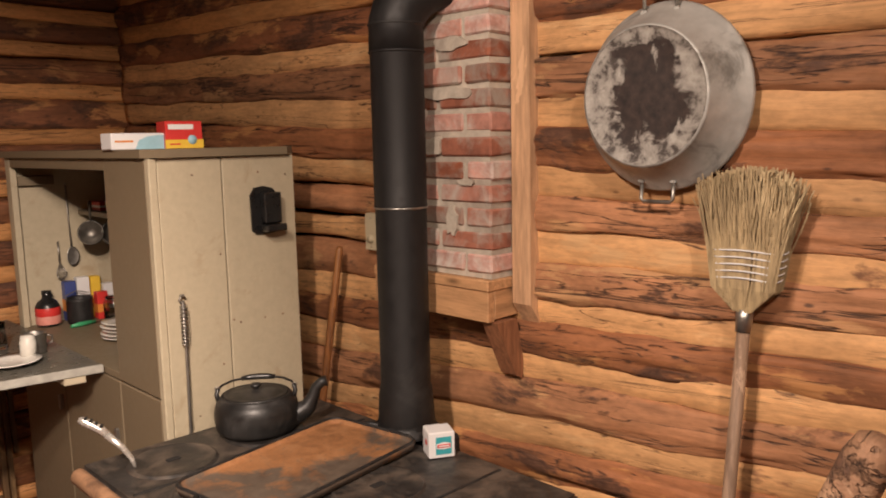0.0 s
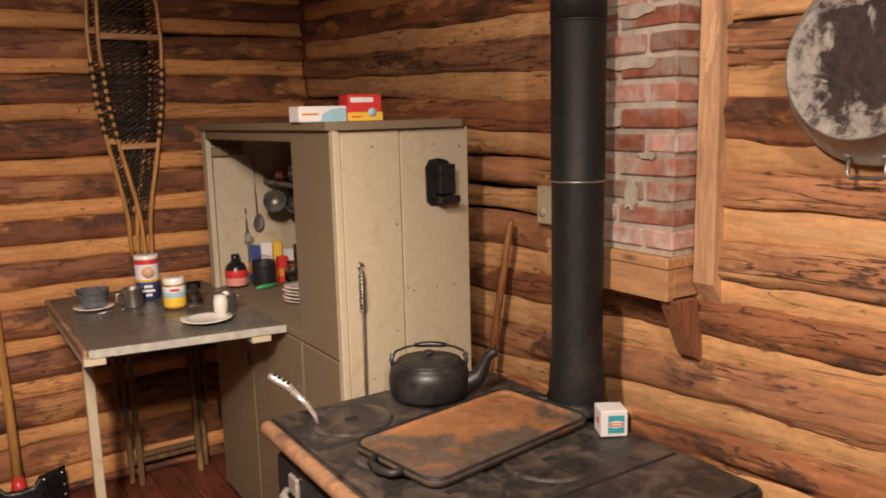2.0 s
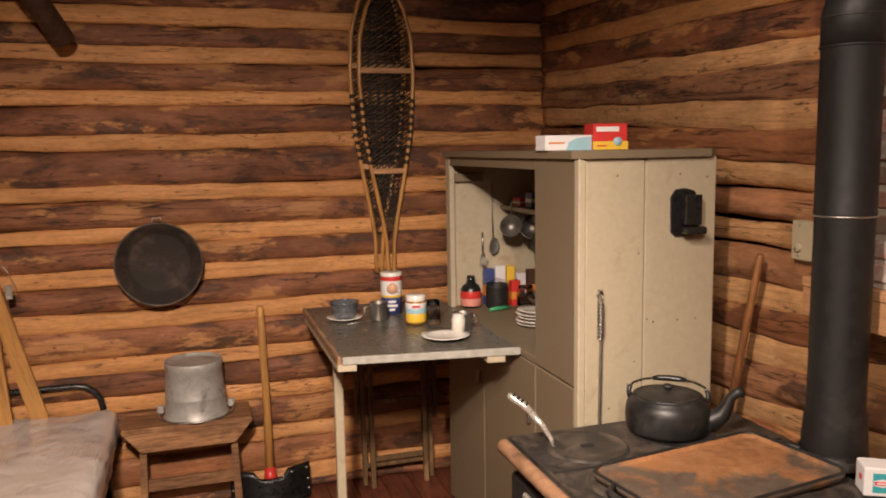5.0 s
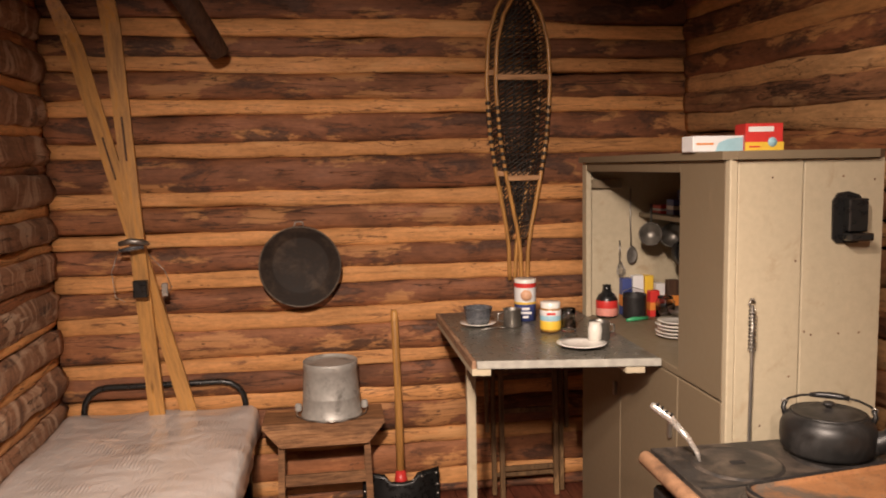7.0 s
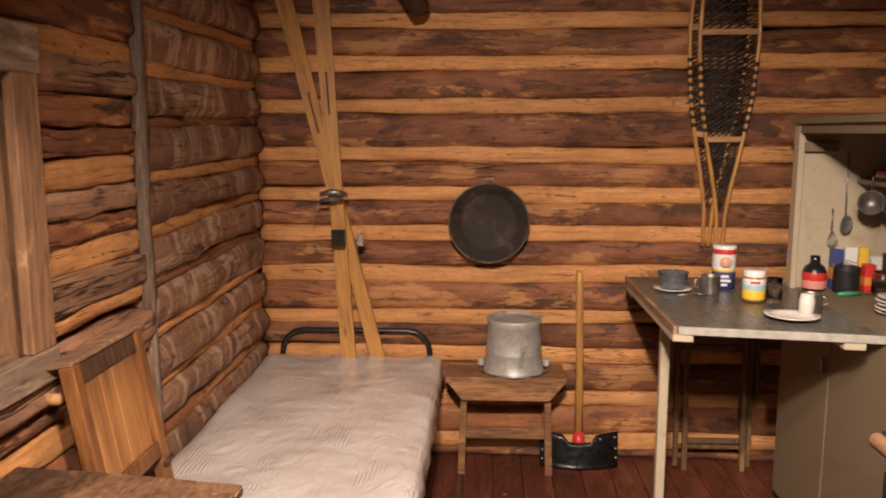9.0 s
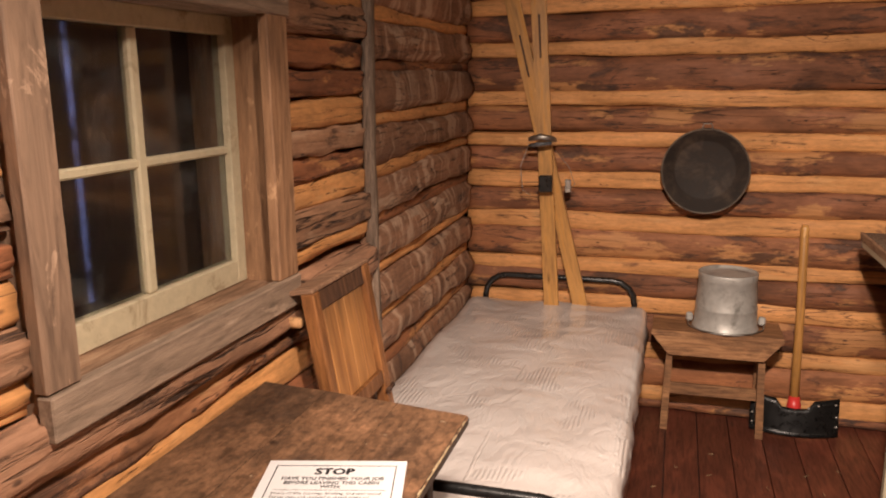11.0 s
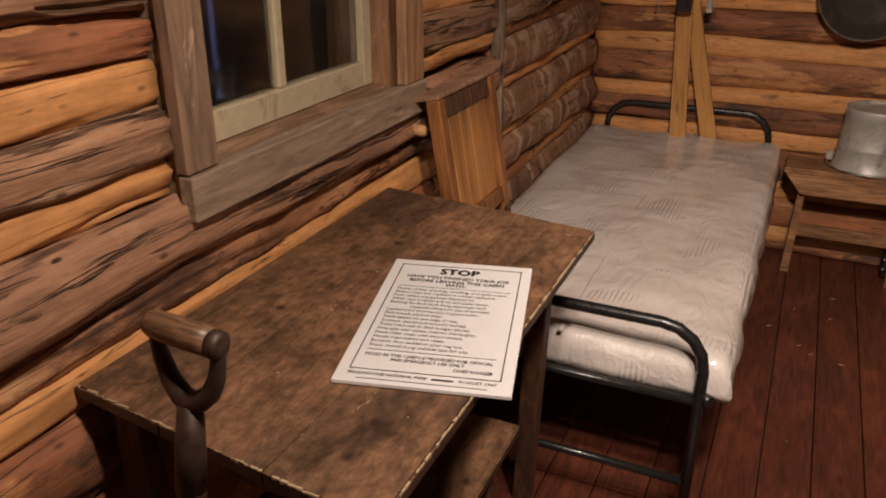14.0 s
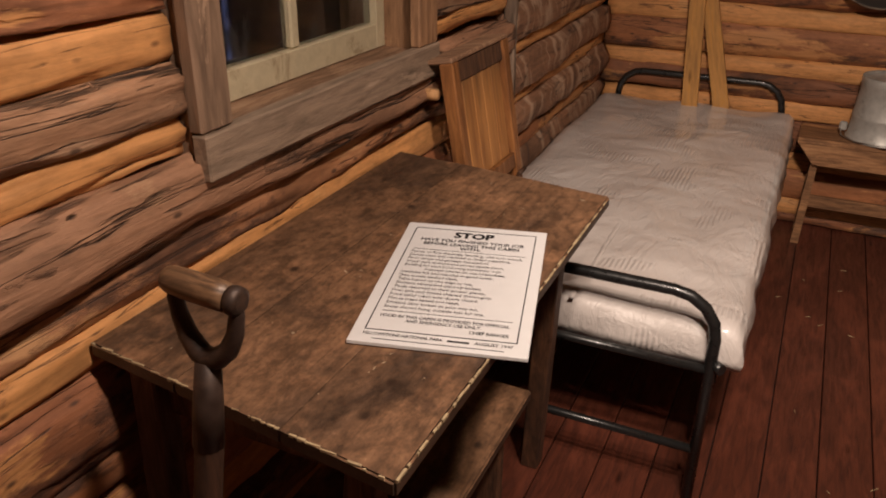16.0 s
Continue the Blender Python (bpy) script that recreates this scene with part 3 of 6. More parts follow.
def log_mesh(length, height, depth, seed, rough=0.006, flat=0.72, vary=0.10, groove=0.0):
    """A log along x, its face towards -y at y = 0; worn outline, bulges and hewn flats."""
    bm = bmesh.new()
    seg, n = (40, int(length / 0.03)) if groove else (16, max(6, int(length / 0.055)))
    off = Vector((seed * 7.3, seed * 3.1, seed * 1.7))
    rings = []
    for i in range(n + 1):
        x = length * i / n
        sag = 0.012 * noise.noise(Vector((x * 0.9, 0, 0)) + off) + 0.003 * noise.noise(Vector((x * 5, 3, 0)) + off)
        swell = 1 + vary * noise.noise(Vector((x * 1.3, 7, 0)) + off) + 0.5 * vary * noise.noise(Vector((x * 6, 9, 0)) + off)
        ring = []
        for k in range(seg):
            a = 2 * math.pi * k / seg
            c, s = math.cos(a), math.sin(a)
            c2 = math.copysign(abs(c) ** flat, c)
            s2 = math.copysign(abs(s) ** flat, s)
            p = Vector((x, c2 * depth, s2 * swell * height / 2))
            d = rough * (1.5 * noise.noise(Vector((x * 2.2, c * 1.5, s * 1.5)) + off) + 1.1 * noise.noise(Vector((x * 7, c * 3, s * 3)) + off) + 0.5 * noise.noise(Vector((x * 17, c * 6, s * 6)) + off))
            if groove:
                q = noise.noise(Vector((x * 0.8, c * 2.4, s * 2.4)) + off * 1.7) + 0.10 * noise.noise(Vector((x * 9, c * 6, s * 6)) + off)
                d -= groove * math.exp(-(q / 0.045) ** 2) * max(0, min(1, 0.6 + 2 * noise.noise(Vector((x * 1.1, 0, 5)) + off)))
                d += 0.35 * groove * noise.noise(Vector((x * 4, c * 9, s * 9)) + off)
            p.y = p.y * (1 + d / depth) + depth
            p.z = p.z * (1 + d / height * 2) + sag
            ring.append(bm.verts.new(p))
        rings.append(ring)
    for a, b in zip(rings, rings[1:]):
        for k in range(seg):
            f = bm.faces.new((a[k], a[(k + 1) % seg], b[(k + 1) % seg], b[k]))
            f.smooth = True
    bm.faces.new(rings[0])
    bm.faces.new(rings[-1][::-1])
    return bm


SEED = [0]


def lay_log(wall, name, p0, p1, height, depth, mat, face, rough=0.006, flat=0.72, vary=0.10, groove=0.0):
    """A log from p0 to p1 (centres of its visible face); face: the way out of the wall."""
    SEED[0] += 1
    p0, p1 = Vector(p0), Vector(p1)
    d = p1 - p0
    x = d.normalized()
    y = -Vector(face)
    z = x.cross(y).normalized()
    if z.z < 0:
        p0, p1 = p1, p0
        x = -x
        z = x.cross(y).normalized()
    rot = Matrix((x, y, z)).transposed().to_4x4()
    return part(name, log_mesh(d.length, height, depth, SEED[0], rough, flat, vary, groove), mat, wall, m=Matrix.Translation(p0) @ rot)


def backing(name, x0, x1, y0, y1, z0, z1, label):
    return solid(name, bm_box(x0, x1, y0, y1, z0, z1), DARK, label, "wall", kind="structure")


rng = random.Random(5)
# back wall: brown logs with split tan poles between them
wall_back = backing("wall_back", XL - 0.3, XR + 0.3, YB + 0.10, YB + 0.25, 0, 2.9, "log wall of brown peeled logs chinked with tan poles")
B_STRIPS = [0.075, 0.282, 0.485, 0.655, 0.852, 1.03, 1.205, 1.378, 1.59, 1.77, 1.945, 2.10, 2.28, 2.45, 2.63]
lo = 0.0
for i, z in enumerate(B_STRIPS):
    h = rng.uniform(0.058, 0.072)
    tilt = rng.uniform(-0.008, 0.008)
    lay_log(wall_back, "chinking_pole", (XL - 0.02, YB - 0.004, z - tilt), (XR + 0.05, YB - 0.004, z + tilt), h + 0.008, 0.035, TAN, (0, -1, 0), 0.004, 0.5, 0.28)
    if z - h / 2 - lo > 0.04:
        lay_log(wall_back, "log", (XL - 0.02, YB - 0.012, (lo + z - h / 2) / 2), (XR + 0.05, YB - 0.012, (lo + z - h / 2) / 2), z - h / 2 - lo + 0.012, 0.055, (LOG, LOG_RED, LOG)[i % 3], (0, -1, 0))
    lo = z + h / 2

# stove wall
wall_stove = backing("wall_stove_side", XR + 0.10, XR + 0.25, YF - 0.2, YB + 0.3, 0, 2.9, "log wall of red-brown logs chinked with tan poles")
R_STRIPS = [(0.12, 0.10), (0.31, 0.28), (0.50, 0.45), (0.69, 0.58), (0.857, 0.733), (1.01, 0.925), (1.149, 1.085), (1.291, 1.275), (1.424, 1.455), (1.58, 1.628), (1.75, 1.80), (1.92, 1.965), (2.09, 2.13), (2.27, 2.30), (2.45, 2.47)]


def r_z(pair, y):
    return pair[0] + (pair[1] - pair[0]) * (y - 1.55) / 1.38


prev, ph = (0.0, 0.0), 0.0
for i, s in enumerate(R_STRIPS):
    h = rng.uniform(0.064, 0.084)
    ya, yb = YF, YB - 0.01
    lay_log(wall_stove, "chinking_pole", (XR - 0.004, ya, r_z(s, ya)), (XR - 0.004, yb, r_z(s, yb)), h + 0.010, 0.038, TAN_PALE if i < 11 else TAN, (-1, 0, 0), 0.005, 0.5, 0.30)
    ca = (r_z(prev, ya) + ph + r_z(s, ya) - h / 2) / 2
    cb = (r_z(prev, yb) + ph + r_z(s, yb) - h / 2) / 2
    hh = max(r_z(s, 2.2) - h / 2 - r_z(prev, 2.2) - ph, 0.05)
    lay_log(wall_stove, "log", (XR - 0.015, ya, ca), (XR - 0.015, yb, cb), hh + 0.022, 0.055, (LOG_TAN, LOG_RED, LOG_TAN, LOG_TAN, LOG_RED)[i % 5] if i < 11 else LOG, (-1, 0, 0), 0.006, 0.68, 0.12, 0.006)
    prev, ph = s, h / 2

# window wall, in stretches either side of the window and the post
wall_window = backing("wall_window_side", XL - 0.35, XL - 0.20, YF - 0.2, 2.02, 0, 2.9, "log wall of rough weathered logs of mixed brown and tan")
for a in ((2.02, 2.66, 0.0, 0.98), (2.02, 2.66, 1.62, 2.9), (2.66, YB + 0.3, 0.0, 2.9)):
    part("wall_backing", bm_box(XL - 0.35, XL - 0.20, a[0], a[1], a[2], a[3]), DARK, wall_window)
L_EDGES = [0.0, 0.10, 0.17, 0.31, 0.38, 0.52, 0.60, 0.73, 0.80, 0.865, 0.975, 1.03, 1.118, 1.188, 1.25, 1.325, 1.398, 1.47, 1.55, 1.64, 1.72, 1.86, 1.93, 2.08, 2.16, 2.30, 2.38, 2.52, 2.60]
L_KIND = [PALE, TAN, LOG, TAN, LOG, LOG_RED, LOG, TAN, LOG_TAN, PALE, TAN, PALE, TAN, LOG, PALE, TAN, LOG, LOG_RED]
for i, (a, b) in enumerate(zip(L_EDGES, L_EDGES[1:])):
    zc, h = (a + b) / 2, b - a
    mat = L_KIND[i % len(L_KIND)]
    xf = XL + (0.0 if h < 0.085 else 0.014)
    if i == 9:
        xf, mat = XL + 0.026, PINK
    spans = [(YF, 1.90), (2.675, 3.23)] if 0.94 < zc < 1.66 else [(YF, 3.23)]
    for y0, y1 in spans:
        sl = 0.02 if y0 > 2 else 0.0
        lay_log(wall_window, "log", (xf, y0, zc + sl), (xf, y1, zc + sl), h + 0.007, 0.06, mat, (1, 0, 0), 0.006, 0.60, 0.12, 0.003 if mat is TAN else 0.014)
D_STRIPS = [0.06, 0.22, 0.38, 0.54, 0.70, 0.86, 1.02, 1.18, 1.335, 1.50, 1.66, 1.83, 2.0, 2.17, 2.34, 2.51]
lo = 0.0
for i, z in enumerate(D_STRIPS):
    lay_log(wall_window, "chinking_pole", (XL - 0.02, 3.23, z), (XL - 0.02, YB, z + 0.015), 0.05, 0.03, TAN if i % 3 else LOG_RED, (1, 0, 0), 0.005)
    if z - 0.022 - lo > 0.04:
        zc = (z - 0.022 + lo) / 2
        lay_log(wall_window, "log", (XL, 3.23, zc), (XL, YB, zc + 0.015), z - 0.022 - lo + 0.012, 0.06, LOG_BARK, (1, 0, 0), 0.010)
    lo = z + 0.022
lay = lay_log(wall_window, "upright_pole", (XL + 0.03, 3.235, 0.0), (XL + 0.03, 3.235, 2.6), 0.034, 0.02, GREY_WOOD, (1, 0, 0), 0.003)
# wall behind the camera, ceiling, floor
wall_front = backing("wall_front", XL - 0.3, XR + 0.3, YF - 0.25, YF - 0.10, 0, 2.9, "plain dark log wall behind the viewer")
for i in range(15):
    lay_log(wall_front, "log", (XL - 0.02, YF, 0.09 + 0.18 * i), (XR + 0.02, YF, 0.09 + 0.18 * i), 0.19, 0.06, LOG, (0, 1, 0))
bm = bmesh.new()
for i in range(22):
    x = XL - 0.35 + i * 0.162
    box(bm, x, x + 0.158, YF - 0.3, YB + 0.3, ZC, ZC + 0.03)
solid("ceiling", bm, CEIL_DARK, "dark board ceiling over the cabin", "ceiling", kind="structure")
for y in (0.9, 2.6):
    solid("roof_beam", bm_tube([(XL - 0.2, y, ZC - 0.07), (1.5, y, ZC - 0.06), (XR + 0.2, y, ZC - 0.07)], 0.07, seg=14), CEIL_DARK, "dark round log beam under the ceiling", "beam", group="roof beams", kind="structure")
floor = solid("floor", bm_box(XL - 0.35, XR + 0.3, YF - 0.3, YB + 0.3, -0.12, -0.022), DARK, "red-brown painted plank floor, worn", "floor", kind="structure")
# ---- window ----
def window():
    w = thing("window_1", pose(0, 0, 0), "old four-pane sash window in weathered grey board casing", "window", kind="structure")
    xf = 0.165
    part("window_casing", bm_box(0.139, xf, 1.897, 1.968, 1.0125, 1.70, 0.003), GREY_V, w, "grey weathered vertical board", None)
    part("window_casing", bm_box(0.14, xf, 2.600, 2.691, 1.0105, 1.70, 0.003), CASING_TAN, w, "pale vertical board")
    part("window_casing", bm_box(0.138, xf + 0.004, 1.885, 2.700, 1.60, 1.70, 0.003), GREY_H, w)
    part("window_apron", bm_box(0.142, xf + 0.006, 1.897, 2.692, 0.938, 1.010, 0.003), GREY_H, w, "grey weathered board under the window")
    part("window_sill", bm_box(-0.06, 0.162, 1.93, 2.652, 0.975, 0.997, 0.003), SILL_WOOD, w)
    part("window_jamb", bm_box(-0.07, 0.138, 1.905, 1.93, 0.9, 1.66), GREY_V, w)
    part("window_jamb", bm_box(-0.07, 0.138, 2.652, 2.69, 0.9, 1.66), CASING_TAN, w)
    part("window_head", bm_box(-0.07, 0.138, 1.93, 2.652, 1.60, 1.64), GREY_H, w)
    sash = part("sash", bm_box(0.015, 0.05, 1.93, 1.97, 0.998, 1.60, 0.002), WINDOW_PAINT, w, "flaking cream-painted sash")
    for a in ((2.614, 2.651, 0.998, 1.60), (1.97, 2.614, 0.998, 1.052), (1.97, 2.614, 1.56, 1.60)):
        part("sash_rail", bm_box(0.015, 0.05, a[0], a[1], a[2], a[3], 0.002), WINDOW_PAINT, sash)
    part("muntin", bm_box(0.02, 0.046, 2.298, 2.324, 1.052, 1.56, 0.004), WINDOW_PAINT, sash)
    part("muntin", bm_box(0.022, 0.044, 1.97, 2.614, 1.298, 1.317, 0.004), WINDOW_PAINT, sash)
    for y0, y1 in ((1.97, 2.299), (2.323, 2.614)):
        for z0, z1 in ((1.052, 1.299), (1.316, 1.56)):
            part("pane", bm_box(0.030, 0.033, y0, y1, z0, z1), GLASS, sash)
    back = solid("backdrop", bm_box(-0.40, -0.36, 1.4, 3.9, 0.5, 2.3), OUTSIDE, "unlit brown board wall outside the window", "backdrop", kind="structure")
    # Glowing strips added for the blue streaks; the boards have no gaps cut.
    for y, w in ((2.592, 0.007), (2.84, 0.004), (3.00, 0.006)):
        part("light_gap", bm_box(-0.358, -0.354, y - w, y + w, 0.55, 2.2), STREAK_GLOW, back, "thin glowing blue strip added behind the window")


window()


# ---- chimney ----
def chimney():
    c = thing("brick_chimney", pose(0, 0, 0), "old red brick chimney with pale mortar on a wooden bracket shelf", "chimney")
    x0, y0, y1, zb = 2.80, 2.215, 2.62, 1.20
    part("mortar_core", bm_box(x0 + 0.005, XR + 0.05, y0 + 0.005, y1, zb, 2.61), MORTAR, c)
    bl, bw, bh, j = 0.17, 0.082, 0.0445, 0.0115
    r = random.Random(3)

    def brick(xa, xb, ya, yb, z):
        d = [r.uniform(-0.004, 0.003) for _ in range(4)]
        bm = bmesh.new()
        box(bm, -(xb - xa) / 2, (xb - xa) / 2, -(yb - ya) / 2, (yb - ya) / 2, -bh / 2, bh / 2, 0.005)
        for v in bm.verts:
            v.co += 0.0035 * Vector((noise.noise(v.co * 30 + Vector((z * 50, 0, 0))), noise.noise(v.co * 30 + Vector((0, z * 50, 9))), noise.noise(v.co * 30 + Vector((5, 0, z * 50)))))
        part("brick", bm, BRICK_M, c, m=pose((xa + xb) / 2 + d[0], (ya + yb) / 2 + d[1], z + bh / 2, 0, 0, r.uniform(-1, 1)))

    row = 0
    z = zb + 0.014
    while z < 2.55:
        if row % 2:
            brick(x0, x0 + bw, y0, y0 + bl, z)
            brick(x0, x0 + bw, y0 + bl + j, y0 + 2 * bl + j, z)
        else:
            brick(x0, x0 + 0.095, y0, y0 + bw, z)
            brick(x0, x0 + bw, y0 + bw + j, y0 + bw + j + bl, z)
            brick(x0, x0 + bw, y0 + bw + 2 * j + bl, y1 - 0.005, z)
        z += bh + j + r.uniform(-0.001, 0.002)
        row += 1
    def smear(y, z, w, h, seed):
        """A ragged slab of mortar spread over the brick faces."""
        bm = bmesh.new()
        ring = []
        for q in range(26):
            a = 2 * math.pi * q / 26
            k = 1 + 0.45 * noise.noise(Vector((math.cos(a) * 1.7, math.sin(a) * 1.7, seed)))
            ring.append((y + w * k * math.cos(a), z + h * k * math.copysign(abs(math.sin(a)) ** 0.7, math.sin(a))))
        prism(bm, ring, 0, x0 - 0.0065, x0 + 0.01)
        part("mortar_smear", bm, MORTAR, c)

    for k, (y, z, w, h) in enumerate(((2.345, 1.338, 0.020, 0.032), (2.34, 1.652, 0.085, 0.016), (2.41, 1.525, 0.032, 0.024), (2.29, 1.435, 0.026, 0.008), (2.34, 1.77, 0.05, 0.014), (2.45, 1.60, 0.02, 0.03))):
        smear(y, z, w, h, k * 3.7)
    part("shelf_board", bm_box(2.782, XR, 2.212, 2.64, 1.172, 1.199, 0.003), NEW_H, c, "tan shelf board under the bricks", None)
    part("shelf_box", bm_box(2.786, 2.81, 2.215, 2.64, 1.095, 1.172, 0.002), NEW_H, c)
    part("shelf_box", bm_box(2.81, XR, 2.215, 2.235, 1.10, 1.172, 0.002), NEW_WOOD, c)
    part("shelf_box", bm_box(2.81, XR, 2.236, 2.63, 1.16, 1.171), DARK_WOOD, c)
    bm = bmesh.new()
    prism(bm, [(2.80, 1.094), (2.875, 1.094), (2.90, 0.98), (2.895, 0.935), (2.87, 0.95)], 1, 2.20, 2.25)
    part("brace", bm, BRACE_WOOD, c, "short red-brown diagonal brace")
    bm = bmesh.new()
    prism(bm, [(2.868, 1.135), (2.905, 1.085), (2.905, 2.6), (2.868, 2.6)], 1, 2.150, 2.207)
    part("upright_board", bm, PINE_V, c, "tan upright board beside the bricks")


chimney()


# ---- cook stove ----
def stove():
    s = thing("cook_stove", pose(2.355, 2.35, 0), "black cast-iron wood cook stove with a rusty rail", "stove")
    hx, hy = 0.335, 0.475
    part("body", bm_box(-hx + 0.03, hx, -hy + 0.02, hy - 0.02, 0.12, 0.76, 0.012), IRON, s)
    part("cooktop", bm_box(-hx, hx + 0.005, -hy, hy, 0.765, 0.80, 0.010, seg=2), IRON_TOP, s)
    bm = bmesh.new()
    tube(bm, [(-hx - 0.012, -hy - 0.01, 0.783), (-hx - 0.014, 0, 0.783), (-hx - 0.010, hy - 0.03, 0.783), (-hx - 0.004, hy - 0.012, 0.783)], [0.019, 0.019, 0.019, 0.014], seg=12)
    part("rail", bm, RUST_RAIL, s, "rusty brown rounded front rail")
    for x, y, r in ((-0.17, 0.33, 0.105), (0.08, 0.33, 0.105), (-0.17, 0.10, 0.105), (0.08, 0.10, 0.105), (-0.18, -0.135, 0.105), (0.07, -0.135, 0.105)):
        lid = part("stove_lid", bm_lathe([(0, 0.004), (r - 0.012, 0.004), (r - 0.009, 0.0055), (r - 0.004, 0.005), (r - 0.002, 0.0), (r + 0.004, -0.002)], 40), IRON_TOP, s, m=pose(x, y, 0.8005))
        part("lid_socket", bm_box(-0.017, 0.017, -0.009, 0.009, 0.003, 0.0065, 0.002), DARK, lid)
    for y in (-0.27, 0.215):
        part("joint_strip", bm_box(-hx + 0.02, hx - 0.02, y - 0.004, y + 0.004, 0.7985, 0.8022, 0.001), IRON, s)
    door = part("fire_door", bm_box(-hx + 0.005, -hx + 0.03, 0.12, 0.44, 0.52, 0.72, 0.008), IRON, s)
    part("door_handle", bm_tube([(-hx - 0.02, 0.31, 0.68), (-hx - 0.035, 0.30, 0.67), (-hx - 0.035, 0.24, 0.66)], [0.008, 0.010, 0.008]), CHROME, door, "chrome coil handle")
    part("latch_plate", bm_box(-hx - 0.006, -hx + 0.006, 0.29, 0.34, 0.655, 0.705, 0.004), CHROME, door)
    part("oven_door", bm_box(-hx + 0.005, -hx + 0.03, -0.40, 0.06, 0.28, 0.70, 0.010), IRON, s)
    for x in (-0.27, 0.29):
        for y in (-0.42, 0.42):
            part("leg", bm_tube([(x, y, 0.0), (x, y, 0.03), (x * 0.97, y * 0.98, 0.14)], [0.02, 0.016, 0.035]), IRON, s)
    part("end_shelf", bm_box(-0.10, hx - 0.02, -hy - 0.05, -hy + 0.005, 0.735, 0.775, 0.012, seg=2), IRON, s)
    part("flue_collar", bm_lathe([(0.085, 0), (0.085, 0.012), (0.072, 0.018), (0.072, 0.03)], 32), IRON, s, m=pose(0.335, 0.07, 0.80))
    part("flue_ledge", bm_box(0.28, 0.42, -0.05, 0.19, 0.74, 0.80, 0.01), IRON, s)


stove()


def stovepipe():
    p = thing("stovepipe", pose(2.695, 2.42, 0.812), "matt black sheet-metal stovepipe with an elbow into the chimney", "stovepipe")
    r = 0.064
    part("pipe_section", bm_lathe([(r + 0.010, 0.0), (r + 0.010, 0.01), (r + 0.004, 0.10), (r, 0.115), (r, 0.57)], 36), PIPE, p)
    part("pipe_section", bm_lathe([(r + 0.0025, 0.565), (r + 0.003, 0.57), (r + 0.0015, 0.575), (r + 0.0015, 0.935), (r + 0.003, 0.94)], 36), PIPE, p)
    part("seam_ring", bm_lathe([(r + 0.002, 0.562), (r + 0.0042, 0.5645), (r + 0.002, 0.567)], 36), STEEL, p)
    bm = bmesh.new()
    pts = [(0, 0, 0.935), (0, 0, 1.005), (0.012, -0.006, 1.045), (0.045, -0.022, 1.085), (0.085, -0.04, 1.105), (0.16, -0.07, 1.112)]
    tube(bm, pts, [r + 0.003, r + 0.003, r + 0.005, r + 0.005, r + 0.004, r + 0.003], seg=30)
    part("elbow", bm, PIPE, p, "ribbed black elbow")
    for z in (0.938, 1.002):
        part("seam_ring", bm_lathe([(r + 0.003, z - 0.003), (r + 0.0062, z), (r + 0.003, z + 0.003)], 36), PIPE, p)


stovepipe()


